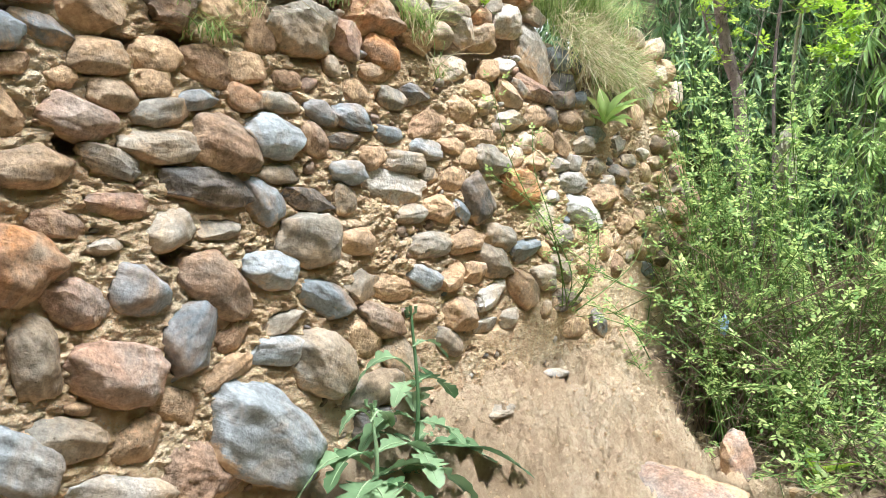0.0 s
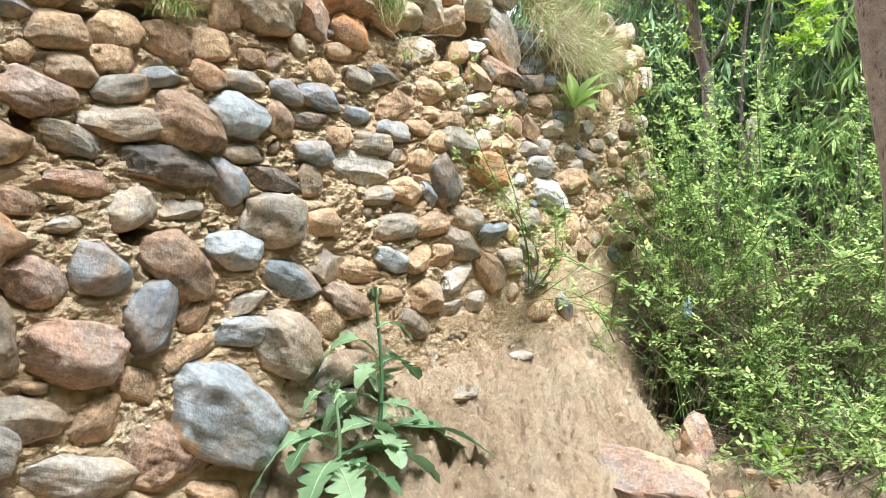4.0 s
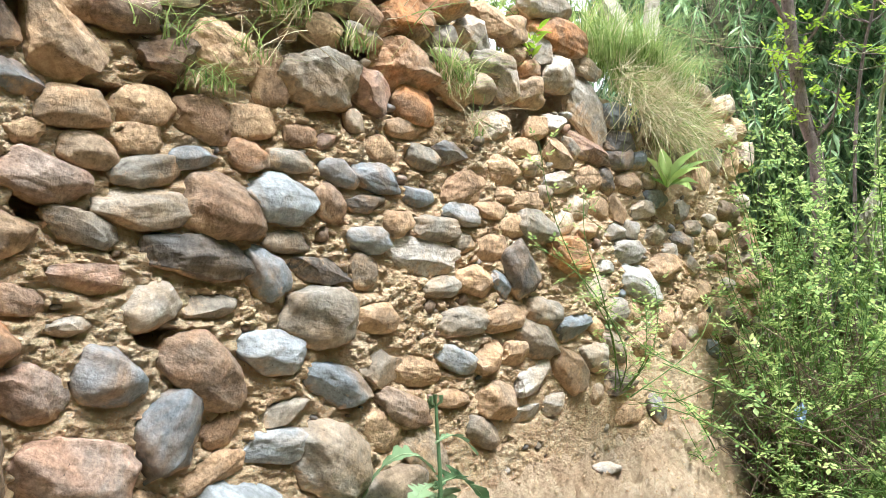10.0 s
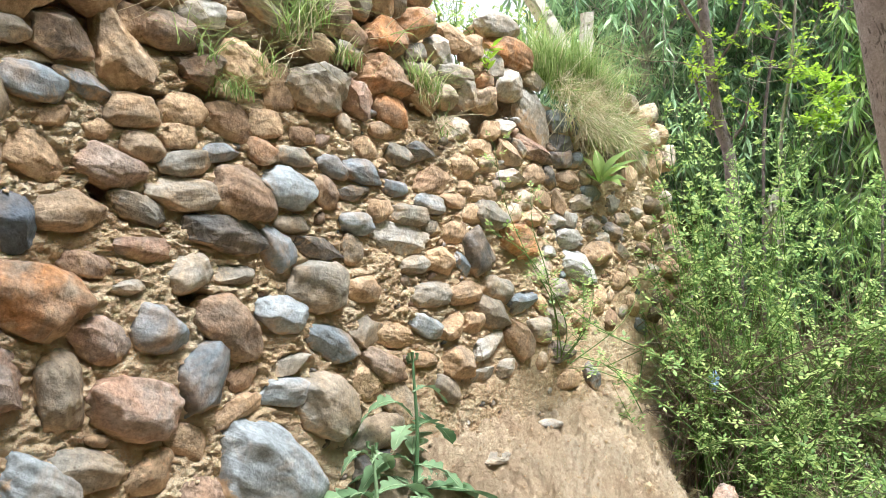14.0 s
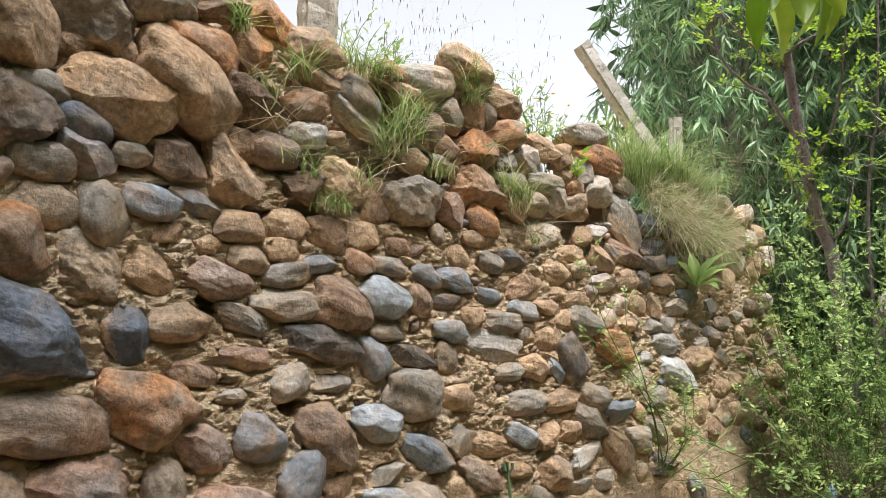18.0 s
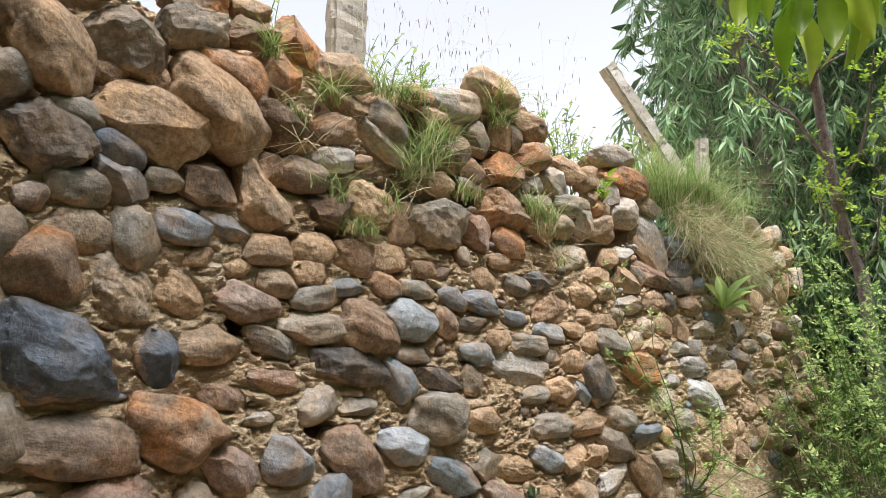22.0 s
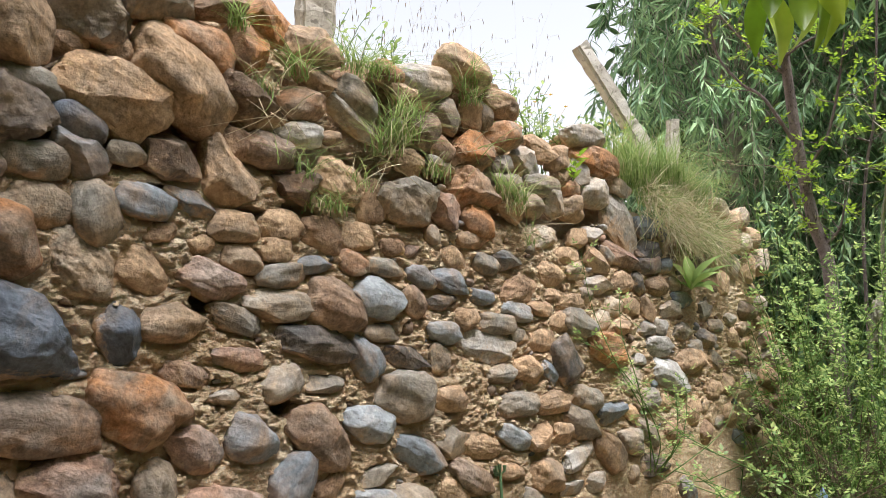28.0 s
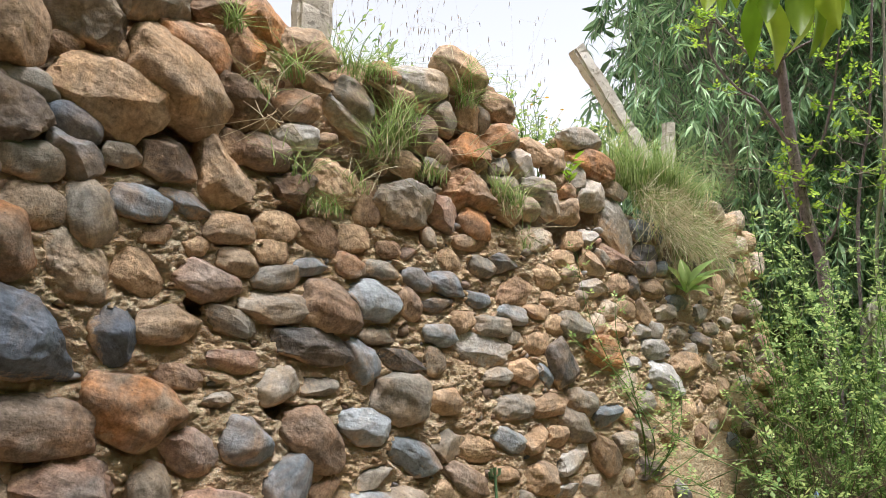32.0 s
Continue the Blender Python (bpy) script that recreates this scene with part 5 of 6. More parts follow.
tuft((0.015, 0.768, 1.591), 0.060, 50, 12, 0.020, 0.10, 0.35, bend=(0.4, 1.4))
tuft((0.015, 0.904, 1.532), 0.090, 50, 13, 0.030, 0.15, 0.35, bend=(0.4, 1.4))
tuft((0.015, 0.822, 1.487), 0.050, 50, 14, 0.040, 0.60, 0.35, bend=(0.4, 1.4))
tuft((0.015, 1.296, 1.407), 0.060, 50, 15, 0.035, 0.20, 0.35, bend=(0.4, 1.4))
tuft((0.015, 1.077, 1.343), 0.060, 40, 16, 0.040, 0.20, 0.35, bend=(0.4, 1.4))
tuft((0.015, 1.641, 1.295), 0.050, 24, 17, 0.030, 0.30, 0.35, bend=(0.4, 1.4))
tuft((0.015, 0.879, 1.358), 0.070, 20, 18, 0.020, 0.20, 0.35, bend=(0.4, 1.4))
r = random.Random(303)
for k in range(15):
    y = 2.16 + 0.036 * k + r.uniform(-0.02, 0.02)
    tuft((r.uniform(-0.12, 0.03), y, 1.585 - 0.05 * max(0, y - 2.3) + r.uniform(-0.03, 0.02)), r.uniform(0.11, 0.19), r.randint(140, 190), 30 + k, 0.07, 0.1, r.uniform(0.1, 0.6), "thick fresh green grass crowning the wall", (0.1, 1.3), r.uniform(-0.3, 0.8))
for k in range(5):
    tuft((r.uniform(-0.06, 0.02), 2.3 + 0.1 * k, 1.57), 0.26, 16, 60 + k, 0.05, 0.5, 0.3, "long thin grass blades arching from the wall", (0.5, 1.2), 1.0)


def straw_mat(base, drop, strands, seed, width=0.07, fresh_share=0.15):
    """A tangle of dry strands on the edge of the wall and down its face."""
    r = random.Random(seed)
    root = tagged(new("dry_grass"), "tangled mat of dry straw grass hanging over the wall", "grass", "dry grass on the wall")
    root.location = base
    dry, fresh = Gather(), Gather()
    for _ in range(strands):
        g = fresh if r.random() < fresh_share else dry
        p = Vector((r.uniform(-0.01, 0.05), r.uniform(-width, width), -drop * r.random() ** 1.2))
        d = Vector((r.uniform(-0.2, 0.9), r.uniform(-1.0, 1.0), r.uniform(-1.0, 1.0))).normalized()
        curl = Vector((r.uniform(-0.5, 0.3), r.uniform(-0.9, 0.9), -r.uniform(-0.2, 0.8)))
        length, b = r.uniform(0.05, 0.15), len(g.v)
        side = d.cross(any_way(r))
        side = side.normalized() * r.uniform(0.0007, 0.0015) if side.length > 1e-3 else Vector((0, 0.001, 0))
        for i in range(5):
            t = i / 4
            q = p + (d * t + curl * (0.6 * t * t)) * length
            w = side * (1 - 0.7 * t)
            g.v += [q - w, q + w]
        for i in range(4):
            g.f.append((b + 2 * i, b + 2 * i + 1, b + 2 * i + 3, b + 2 * i + 2))
    part("dry_turf", dry.mesh("dry_turf", STRAW, False), None, root, kind="stuff")
    if fresh.v:
        part("green_turf", fresh.mesh("green_turf", GRASS, False), None, root, kind="stuff")


for k, (y, z, drop, n) in enumerate(((2.24, 1.56, 0.10, 150), (2.31, 1.56, 0.12, 240), (2.38, 1.55, 0.14, 300), (2.45, 1.54, 0.15, 320), (2.52, 1.53, 0.15, 320), (2.59, 1.52, 0.14, 280), (2.66, 1.50, 0.13, 200), (2.73, 1.48, 0.10, 90))):
    straw_mat((0.02, y, z), drop, n, 50 + k, 0.07, 0.32)

for k, (y, z, drop) in enumerate(((1.118, 1.44, 0.06), (1.40, 1.50, 0.06), (1.579, 1.36, 0.06), (0.85, 1.47, 0.05))):
    straw_mat((0.02, y, z), drop, 14, 90 + k, 0.04, 0.3)


def seed_stalks():
    """Thin grass stalks with dark spikelets against the sky."""
    r = random.Random(9)
    for k in range(42):
        root = tagged(new("seed_stalk"), "thin dry grass stalk with dark spikelets", "grass", "seed stalks on the wall")
        y = r.uniform(1.2, 2.2)
        base = Vector((-0.25 - r.uniform(0, 0.2), y, wall_top(y) - 0.05))
        root.location = base
        h, lean = r.uniform(0.3, 0.75), Vector((r.uniform(-0.1, 0.1), r.uniform(-0.15, 0.15), 0))
        pts = [lean * (t * t) + Vector((0, 0, h * t)) for t in np.linspace(0, 1, 7)]
        g, s = Gather(), Gather()
        g.tube(pts, 0.0003, 0.0002, 3)
        for _ in range(7):
            p = pts[r.randrange(3, 7)]
            q = p + Vector((r.uniform(-0.04, 0.04), r.uniform(-0.04, 0.04), r.uniform(-0.02, 0.03)))
            s.leaf(q, Vector((r.uniform(-0.2, 0.2), r.uniform(-0.2, 0.2), -1)).normalized(), Vector((0.6, 0.8, 0)), r.uniform(0.016, 0.03), 0.0024, 0.0)
            g.tube([p, q], 0.0002, 0.0002, 3)
        part("stalk", g.mesh("stalk", STRAW), None, root)
        part("seed_head", s.mesh("seed_head", STEM_DRY), None, root, kind="stuff")


seed_stalks()


def herb(base, height, seed, stems=4, leaf=0.02, label="small leafy weed on top of the wall", material=LEAF_BUSH, spread=0.4, flowers=0):
    r = random.Random(seed)
    root = tagged(new("weed"), label, "weed", "weeds on the wall")
    root.location = base
    g, leaves = Gather(), Gather()
    for _ in range(stems):
        lean = Vector((r.uniform(-spread, spread), r.uniform(-spread, spread), 1)).normalized()
        h = height * r.uniform(0.6, 1.1)
        pts = [lean * (h * t) + Vector((0, 0, -0.01)) + Vector((0.01 * math.sin(6 * t), 0.01 * math.cos(5 * t), 0)) for t in np.linspace(0, 1, 6)]
        g.tube(pts, 0.0016, 0.0007, 4)
        for _ in range(9):
            t = r.uniform(0.15, 1)
            i = min(4, int(t * 5))
            d = any_way(r, 0.3)
            s = d.cross(Vector((0.1, 0.2, 1))).normalized()
            leaves.leaf(pts[i].lerp(pts[i + 1], t * 5 - i), d, s, leaf * r.uniform(0.6, 1.2), leaf * 0.42, 0.2)
    part("stalk", g.mesh("stalk", STEM_GREEN), None, root, kind="stuff")
    part("foliage", leaves.mesh("foliage", material, False), None, root, kind="stuff")
    for _ in range(flowers):
        f = Gather()
        p = pts[-1] + Vector((r.uniform(-0.05, 0.05), r.uniform(-0.05, 0.05), r.uniform(-0.06, 0.02)))
        f.tube([pts[-2], p], 0.0006, 0.0005, 3)
        for j in range(6):
            w = Vector((math.cos(j * 1.05), math.sin(j * 1.05), 0.5)).normalized()
            f.small_leaf(p, w, w.cross(Vector((0, 0, 1))).normalized(), 0.008, 0.005)
        part("flower", f.mesh("flower", PETAL, False), None, root, "tiny yellow flower")


PETAL = leaf_material("yellow_petal", (0.75, 0.48, 0.03), (0.85, 0.62, 0.06), 0.6, 0.3)
r = random.Random(77)
for k in range(24):
    y = 1.42 + 0.034 * k + r.uniform(-0.03, 0.03)
    herb((-0.03 - r.uniform(0, 0.12), y, 1.63), r.uniform(0.09, 0.21), 260 + k, 4, 0.022, "spindly leafy weed with tiny yellow flowers on the wall", LEAF_BUSH, 0.5, r.choice((0, 0, 1, 2)))
for k, (x, y, z, h) in enumerate(((-0.12, 1.12, 1.60, 0.14), (-0.14, 1.19, 1.63, 0.17), (-0.12, 1.25, 1.65, 0.16), (-0.14, 1.31, 1.66, 0.13), (-0.20, 1.16, 1.62, 0.24), (-0.10, 1.62, 1.55, 0.12), (-0.12, 1.70, 1.55, 0.14), (-0.12, 1.80, 1.55, 0.15), (-0.14, 1.90, 1.56, 0.17), (-0.16, 2.02, 1.56, 0.16), (-0.30, 0.95, 1.60, 0.36), (-0.35, 1.05, 1.60, 0.40), (-0.3, 0.82, 1.62, 0.3))):
    herb((x, y, z), h, 200 + k, 5)
herb((0.01, 1.83, 1.50), 0.10, 231, 3, 0.035, "upright weed with fresh oval leaves between the stones", LEAF_PALE)


def lobed_leaf(g, p, out, length, width, lift, r, lobes=7):
    """A long leaf that rises and droops, its edges cut into uneven backward lobes and waved."""
    side = Vector((-out.y, out.x, 0)).normalized()
    n, b = lobes * 4 + 1, len(g.v)
    left, right = [r.uniform(0.75, 1.2) for _ in range(lobes + 1)], [r.uniform(0.75, 1.2) for _ in range(lobes + 1)]
    twist, wave = r.uniform(-0.35, 0.35), r.uniform(0, 6.0)
    for i in range(n):
        t = i / (n - 1)
        c = p + out * (length * t) + Vector((0, 0, length * (lift * t - (lift + 0.35) * t * t)))
        broad = width * 0.5 * (0.08 + 0.95 * math.sin(math.pi * min(1.0, t ** 1.25 * 0.93 + 0.03)) ** 0.9)
        notch = (0.42, 0.70, 1.0, 0.92)[i % 4]
        notch = notch + (1 - notch) * ease((t - 0.75) / 0.2)
        wl, wr = broad * notch * left[i // 4], broad * notch * right[i // 4]
        if i == n - 1:
            wl = wr = 0.0008
        back = out * (-0.018 * length * (i % 4 == 2))
        curl = 0.22 * broad * math.sin(9 * t + wave)
        g.v += [c - side * wl + back + Vector((0, 0, (0.30 + twist) * wl + curl)), c, c + side * wr + back + Vector((0, 0, (0.30 - twist) * wr - curl))]
    for i in range(n - 1):
        a = b + 3 * i
        g.f += [(a, a + 1, a + 4, a + 3), (a + 1, a + 2, a + 5, a + 4)]


RIB = bark_material("pale_leaf_rib", (0.26, 0.36, 0.20), (0.40, 0.48, 0.30))


def thistle(base, height, leaves, seed, top):
    r = random.Random(seed)
    root = tagged(new("sow_thistle"), "blue-green sow thistle with long jagged leaves on the earth bank", "plant", "sow thistles")
    root.location = base
    stem = Gather()
    pts = [Vector((0.01 * math.sin(4 * t), 0.01 * t, height * t - 0.02)) for t in np.linspace(0, 1, 9)]
    stem.tube(pts, 0.0055, 0.003, 8)
    part("stem", stem.mesh("stem", LEAF_WEED), None, root)
    for turn, at, length, width, lift in leaves:
        g = Gather()
        a = radians(turn)
        lobed_leaf(g, Vector((0, 0, height * at)), Vector((math.cos(a), math.sin(a), 0)), length * 1.15, width * 1.45, lift, r)
        blade = part("leaf", g.mesh("leaf", LEAF_WEED), None, root)
        rib = Gather()
        rib.tube([g.v[1 + 3 * i] + Vector((0, 0, 0.0008)) for i in range(len(g.v) // 3 - 2)], 0.0022, 0.0007, 5)
        part("midrib", rib.mesh("midrib", RIB), None, blade, "pale leaf rib")
    bud = Gather()
    for k in range(top):
        p = pts[-1] + any_way(r, 0.5) * 0.012
        bud.tube([pts[-1], p, p + Vector((0, 0, 0.012))], 0.0015, 0.0045, 6)
    part("bud", bud.mesh("bud", LEAF_WEED), None, root)


# turns: 90 degrees points along the wall, away from the camera; 0 points away from the wall
thistle((0.10, 1.42, 0.465), 0.31, ((225, 0.05, 0.20, 0.05, 0.75), (100, 0.05, 0.21, 0.055, 0.45), (70, 0.0, 0.20, 0.055, 0.25), (130, 0.28, 0.17, 0.065, 0.75), (255, 0.22, 0.12, 0.045, 0.8), (90, 0.45, 0.13, 0.055, 0.5), (235, 0.55, 0.12, 0.035, 1.3), (80, 0.72, 0.09, 0.022, 0.6), (20, 0.2, 0.10, 0.04, 0.3), (280, 0.45, 0.07, 0.035, 0.9), (55, 0.02, 0.24, 0.05, 0.2), (330, 0.03, 0.12, 0.05, 0.2)), 61, 5)
thistle((0.11, 1.275, 0.425), 0.18, ((245, 0.2, 0.15, 0.045, 1.2), (265, 0.35, 0.10, 0.055, 0.9), (80, 0.35, 0.16, 0.05, 0.6), (60, 0.1, 0.20, 0.06, 0.6), (85, 0.1, 0.15, 0.055, 0.3), (20, 0.05, 0.12, 0.065, 0.3), (330, 0.05, 0.11, 0.065, 0.2), (290, 0.1, 0.11, 0.06, 0.3), (100, 0.75, 0.07, 0.03, 1.0), (250, 0.8, 0.06, 0.025, 1.3)), 62, 3)


def rosette(base, leaves, length, seed, label, material):
    r = random.Random(seed)
    root = tagged(new("leafy_weed"), label, "weed")
    root.location = base
    for k in range(leaves):
        g = Gather()
        a = 2 * math.pi * k / leaves + r.uniform(-0.3, 0.3)
        d = Vector((math.cos(a) * 0.7 + 0.25, math.sin(a) * 0.9 + 0.2, r.uniform(0.0, 0.75))).normalized()
        side = d.cross(Vector((0, 0, 1))).normalized()
        broad_leaf(g, Vector((0, 0, 0)), d, side, length * r.uniform(0.7, 1.1), length * 0.24)
        part("leaf", g.mesh("leaf", material), None, root)


rosette((0.05, 2.46, 1.25), 9, 0.16, 71, "leafy weed with bright green leaves on the wall", LEAF_YOUNG)
rosette((0.60, 2.74, 0.14), 5, 0.14, 72, "low weed with broad yellow-green leaves", LEAF_PALE)


def sprig(points, seed, leaf=0.014, every=34):
    """A thin green shoot that climbs before the wall."""
    r = random.Random(seed)
    root = tagged(new("sprig"), "thin green shoot with small feathered leaves before the stones", "shoot", "shoots before the wall")
    o = Vector(points[0])
    root.location = o
    g, leaves = Gather(), Gather()
    run = [p - o for p in path_points(*points)]
    g.tube(run, 0.0022, 0.0009, 4)
    for _ in range(every):
        i = r.randrange(1, len(run) - 1)
        p = run[i].lerp(run[i + 1], r.random())
        w = any_way(r, 0.2)
        q = p + w * r.uniform(0.01, 0.05)
        g.tube([p, q], 0.0009, 0.0005, 3)
        compound(leaves, q, w, r, leaf * r.uniform(0.7, 1.2), r.choice((1, 2)))
    part("stem", g.mesh("stem", STEM_GREEN), None, root)
    part("foliage", leaves.mesh("foliage", LEAF_BUSH, False), None, root, kind="stuff")


sprig(((0.04, 2.20, 0.70), (0.10, 2.13, 0.80), (0.12, 1.98, 0.93), (0.10, 1.87, 1.02), (0.06, 1.80, 1.06)), 81)
sprig(((0.04, 2.18, 0.70), (0.09, 2.08, 0.85), (0.09, 1.93, 1.0), (0.06, 1.86, 1.15), (0.04, 1.84, 1.30)), 82)
sprig(((0.05, 2.22, 0.70), (0.12, 2.22, 0.80), (0.12, 2.26, 0.90), (0.10, 2.28, 0.97)), 83, every=44)
sprig(((0.05, 2.20, 0.70), (0.13, 2.16, 0.78), (0.14, 2.16, 0.88), (0.12, 2.18, 0.95)), 84, every=44)
sprig(((0.05, 2.19, 0.72), (0.11, 2.0, 0.95), (0.10, 1.94, 1.08), (0.09, 1.95, 1.19)), 85)
sprig(((0.05, 2.24, 0.68), (0.15, 2.40, 0.80), (0.16, 2.52, 0.92)), 86, every=12)

# ---- fence posts on the wall ----
def concrete_material():
    k = Nodes("weathered_concrete")
    tone = k.ramp(k.noise(12.0, 7.0, 0.7), (0.3, (0.42, 0.37, 0.30)), (0.55, (0.56, 0.52, 0.45)), (0.75, (0.66, 0.63, 0.57)))
    tone = k.mix(k.ramp(k.noise(60.0, 5.0), (0.58, 0.0), (0.66, 0.7)), tone, (0.16, 0.14, 0.12))
    k.bump((k.noise(45.0, 7.0, 0.7), 0.8, 0.008),)
    return k.done(tone, 0.95, 0.1)


CONCRETE = concrete_material()


def fence_post(base, top, width, seed, label):
    """A square concrete post with chipped edges, from base to top."""
    root = tagged(new("fence_post"), label, "fence post", "old fence posts")
    a, b = Vector(base), Vector(top)
    root.location = a
    d = b - a
    bm = bmesh.new()
    bmesh.ops.create_cube(bm, size=1.0)
    bmesh.ops.subdivide_edges(bm, edges=[e for e in bm.edges if abs((e.verts[0].co - e.verts[1].co).z) > 0.5], cuts=40)
    bmesh.ops.bevel(bm, geom=[e for e in bm.edges if abs((e.verts[0].co - e.verts[1].co).normalized().z) > 0.9], offset=0.14, segments=3, affect="EDGES")
    turn = d.to_track_quat("Z", "Y").to_matrix()
    for v in bm.verts:
        p = Vector((v.co.x * width, v.co.y * width, (v.co.z + 0.5) * d.length))
        p += Vector((fbm(p.x * 40 + seed, p.y * 40, p.z * 30, 3), fbm(p.x * 40, p.y * 40 + seed, p.z * 30, 3), 0)) * (0.07 * width)
        chip = max(0.0, fbm(p.x * 14 + seed, p.y * 14, p.z * 16, 5) - 0.2)
        if max(abs(v.co.x), abs(v.co.y)) > 0.4:
            p.x, p.y = p.x * (1 - 0.28 * chip), p.y * (1 - 0.28 * chip)
        p.z -= 0.5 * width * max(0.0, v.co.z - 0.47) * 20 * abs(fbm(p.x * 30, p.y * 30, seed, 2))
        v.co = turn @ p
    part("shaft", bm, CONCRETE, root, smooth=False)
    return root


fence_post((-0.16, 1.075, 1.42), (-0.13, 1.06, 2.35), 0.082, 1, "square weathered concrete fence post behind the wall")
fence_post((-0.06, 2.42, 1.70), (-0.185, 2.195, 2.065), 0.050, 2, "broken concrete fence post leaning over the wall")
fence_post((-0.11, 2.66, 1.50), (-0.085, 2.639, 1.892), 0.042, 3, "short pale concrete fence stub in the grass")


# ---- rocks and litter at the foot of the bank ----
def loose_rock(x, y, z, size, turn, colour, angular, label, seed, tilt=0):
    bm = stone_verts(5 if max(size) > 0.1 else 3, "a" if angular else "r", seed, size)
    me = mesh_of("rock", bm, STONES[colour])
    if angular:
        me.set_sharp_from_angle(angle=radians(35))
    ob = new("rock", me)
    ob.matrix_world = pose(x, y, z, tilt, 0, turn)
    return tagged(ob, label, "rock", "rocks on the ground")


loose_rock(0.415, 2.14, 0.195, (0.18, 0.38, 0.15), -82, "red", True, "flat reddish broken rock on the ground", 901, -9)
loose_rock(0.39, 2.64, 0.19, (0.10, 0.12, 0.18), 10, "red", True, "upright pinkish rock among the weeds", 915)
loose_rock(0.07, 1.77, 0.482, (0.10, 0.13, 0.03), 10, "grey", False, "flat pale stone lying in the earth bank", 903)
loose_rock(0.05, 2.12, 0.515, (0.06, 0.09, 0.03), 0, "pale", False, "small pale stone set in the earth bank", 904)
r = random.Random(12)
for k in range(34):
    x, y = r.uniform(0.45, 1.3), r.uniform(2.3, 3.4)
    s = r.uniform(0.03, 0.11)
    loose_rock(x, y, ground_height(x, y) + s * 0.12, (s, s * r.uniform(0.8, 1.5), s * 0.5), r.uniform(0, 180), r.choice(("pale", "pale", "grey", "tan")), r.random() < 0.5, "loose pale stone lying in the leaf litter", 920 + k)


def bank_clods():
    r = np.random.RandomState(3)
    x, y = np.abs(r.normal(0.14, 0.2, 1700)), r.uniform(1.15, 2.95, 1700)
    size = r.choice([0.003, 0.004, 0.006, 0.009, 0.014, 0.02], len(x), p=[0.50, 0.34, 0.13, 0.025, 0.004, 0.001])
    z = np.array([ground_height(a, b) + ground_bumps(a, b) for a, b in zip(x.tolist(), y.tolist())])
    return clod_mesh("earth_crumbs", np.stack([x, y, z + 0.25 * size], 1), size, 6)


tagged(new("earth_crumbs", bank_clods()), "loose grit and crumbs of earth on the bank", "grit", kind="stuff")


def litter_mesh():
    r = random.Random(13)
    g = Gather()
    for _ in range(1500):
        x, y = r.uniform(0.1, 1.6), r.uniform(2.75, 4.4)
        d = any_way(r) * Vector((1, 1, 0.25))
        d.normalize()
        s = d.cross(Vector((0, 0, 1))).normalized()
        g.leaf(Vector((x, y, ground_height(x, y) + 0.025 + r.uniform(0, 0.01))), d, s, r.uniform(0.03, 0.08), r.uniform(0.008, 0.02), r.uniform(-0.3, 0.3))
    return g.mesh("leaf_litter", STRAW, False)


tagged(new("leaf_litter", litter_mesh()), "dry fallen leaves and straw under the bushes", "leaf litter", kind="stuff")


# ---- a scrap of blue plastic and a bleached stump in the bushes ----
def crumpled(name, base, size, material, label, category, seed):
    bm = bmesh.new()
    bmesh.ops.create_icosphere(bm, subdivisions=4, radius=0.5)
    for v in bm.verts:
        q = v.co * 5 + Vector((seed, 0, 0))
        k = 1 + 0.5 * noise.fractal(q, 1.0, 2.0, 3) - 0.25 * abs(noise.noise(q * 2.5))
        v.co = Vector((v.co.x * size[0], v.co.y * size[1], v.co.z * size[2])) * k
    ob = new(name, mesh_of(name, bm, material, False))
    ob.location = base
    return tagged(ob, label, category)


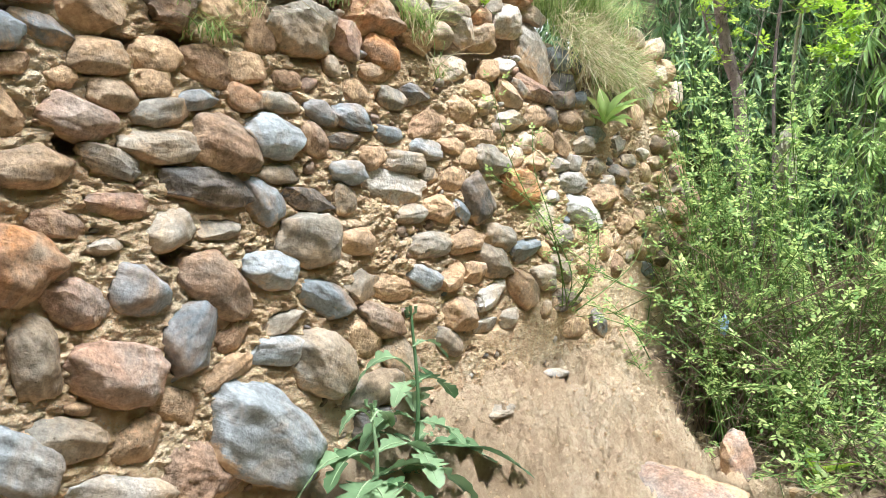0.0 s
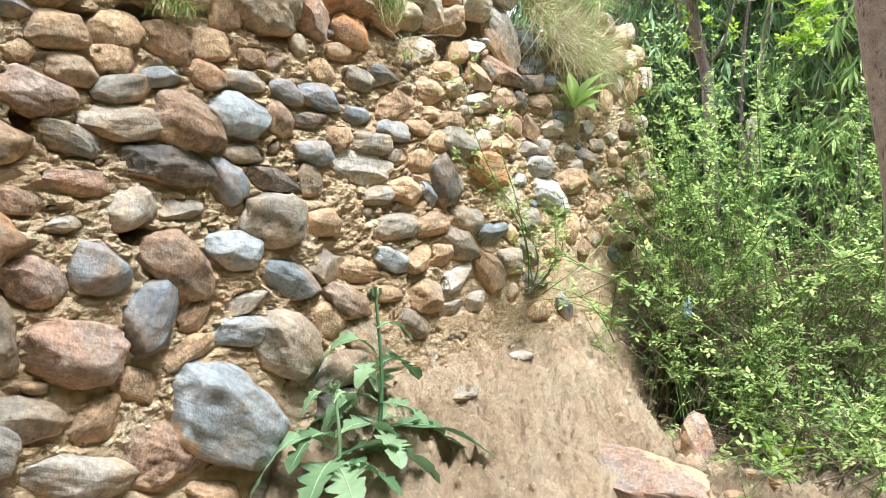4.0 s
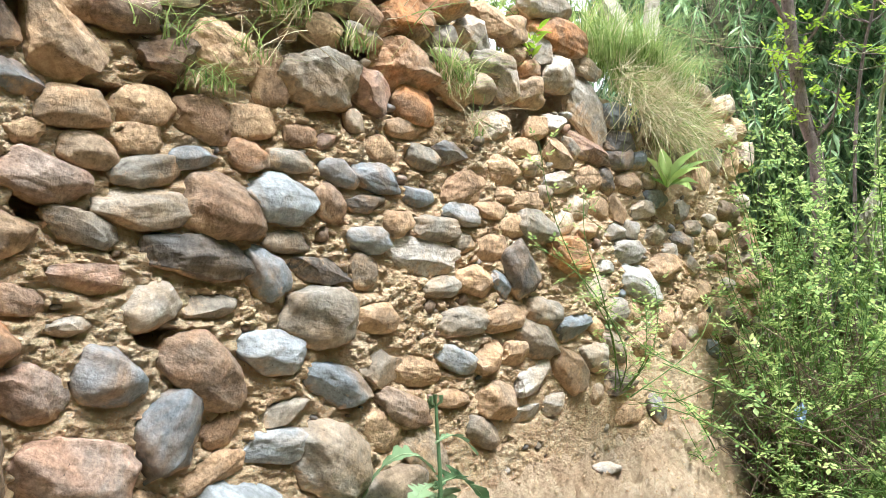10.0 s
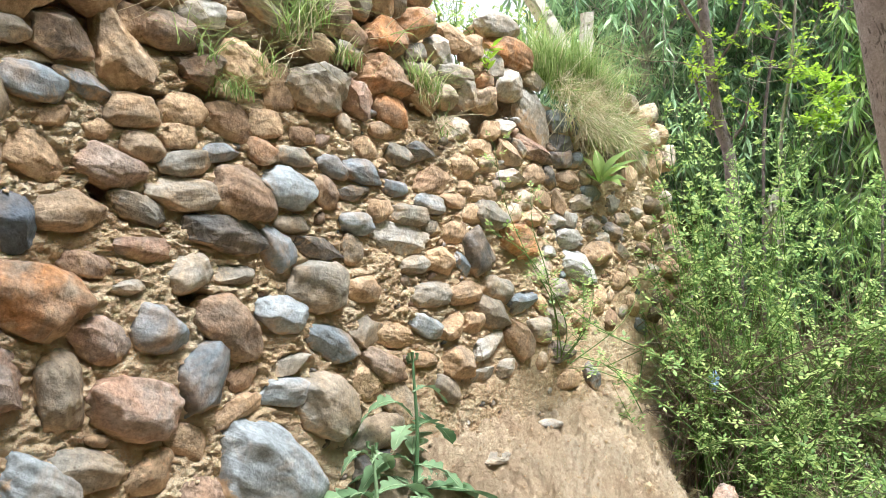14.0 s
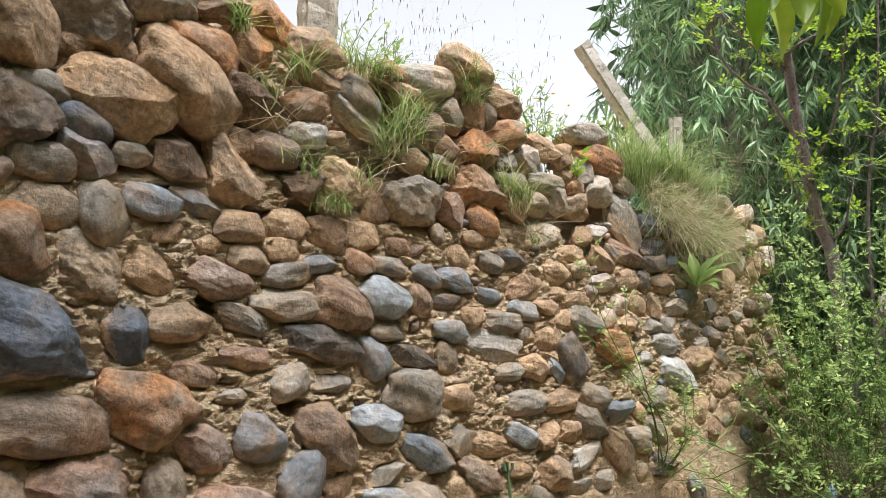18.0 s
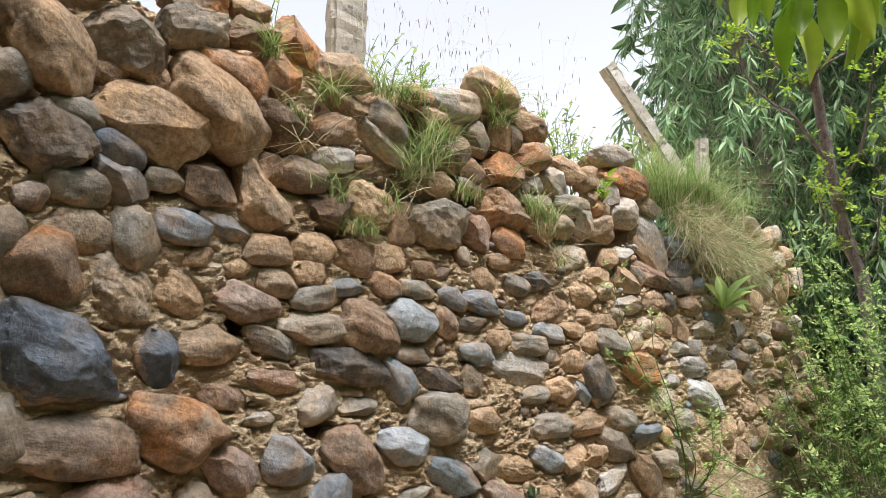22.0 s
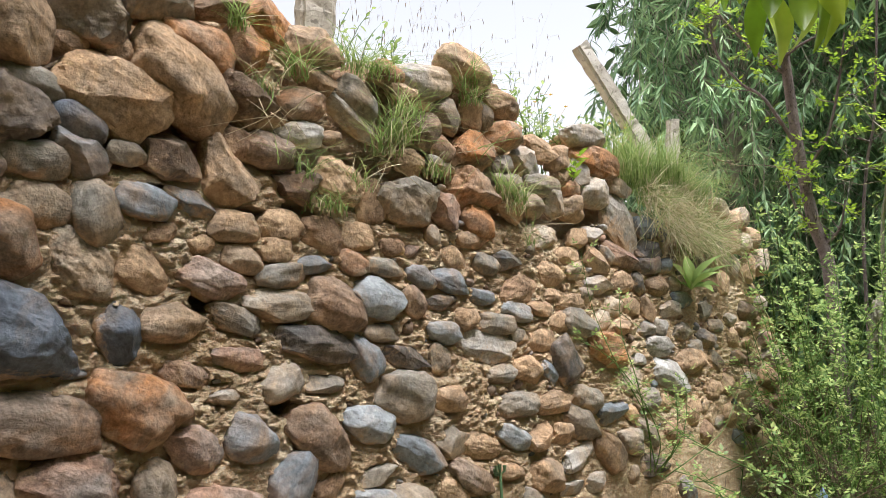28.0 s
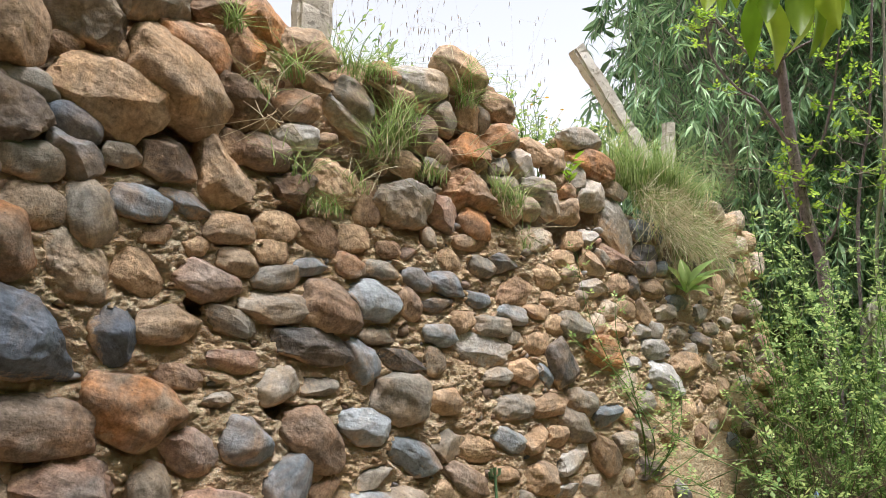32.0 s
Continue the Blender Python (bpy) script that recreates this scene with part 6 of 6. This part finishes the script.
k = Nodes("blue_plastic_film")
BLUE_PLASTIC = k.done(k.ramp(k.noise(20.0, 4.0), (0.3, (0.16, 0.28, 0.52)), (0.7, (0.42, 0.55, 0.75))), 0.35, 0.5)
k = Nodes("white_plastic_film")
WHITE_PLASTIC = k.done(k.ramp(k.noise(14.0, 5.0), (0.3, (0.55, 0.5, 0.5)), (0.7, (0.8, 0.78, 0.78))), 0.4, 0.5)
crumpled("plastic_scrap", (0.265, 2.90, 0.575), (0.03, 0.05, 0.06), BLUE_PLASTIC, "crumpled scrap of blue plastic caught in the twigs", "litter", 2.0)
crumpled("plastic_bag", (0.72, 3.26, 0.17), (0.16, 0.22, 0.07), WHITE_PLASTIC, "crumpled white plastic bag on the ground", "litter", 5.0)
crumpled("plastic_bag", (0.66, 3.66, 0.19), (0.14, 0.2, 0.06), WHITE_PLASTIC, "crumpled white plastic bag on the ground", "litter", 8.0)
crumpled("tree_stump", (0.33, 3.48, 1.16), (0.07, 0.09, 0.26), BARK_PALE, "bleached broken stump among the bushes", "stump", 11.0)


# ---- dry reeds at the back of the garden ----
def reed_bed(base, count, height, seed):
    r = random.Random(seed)
    root = tagged(new("dry_reeds"), "stand of dry straw-brown reeds behind the bushes", "reeds", "dry reeds", "stuff")
    root.location = base
    g = Gather()
    for _ in range(count):
        a = r.uniform(0, 6.3)
        g.blade(Vector((r.uniform(-0.5, 0.5), r.uniform(-0.25, 0.25), -0.05)), Vector((math.cos(a), math.sin(a), 0)), height * r.uniform(0.5, 1.1), r.uniform(0.008, 0.02), r.uniform(0.05, 0.5), r)
    part("reed_mass", g.mesh("reed_mass", STRAW, False), None, root, kind="stuff")


reed_bed((1.3, 4.5, 0.35), 160, 1.1, 4)
reed_bed((0.85, 4.7, 0.45), 90, 0.8, 5)


def fence_wire(points, label):
    root = tagged(new("fence_wire"), label, "wire")
    o = Vector(points[0])
    root.location = o
    g = Gather()
    run = [p - o for p in path_points(*points)]
    g.tube(run, 0.0016, 0.0016, 5)
    part("strand", g.mesh("strand", STEM_DRY), None, root)


fence_wire(((-0.085, 2.645, 1.80), (-0.05, 2.80, 1.79), (0.0, 2.98, 1.775), (0.05, 3.12, 1.795), (0.10, 3.3, 1.80)), "thin rusty wire strung from the fence stub")
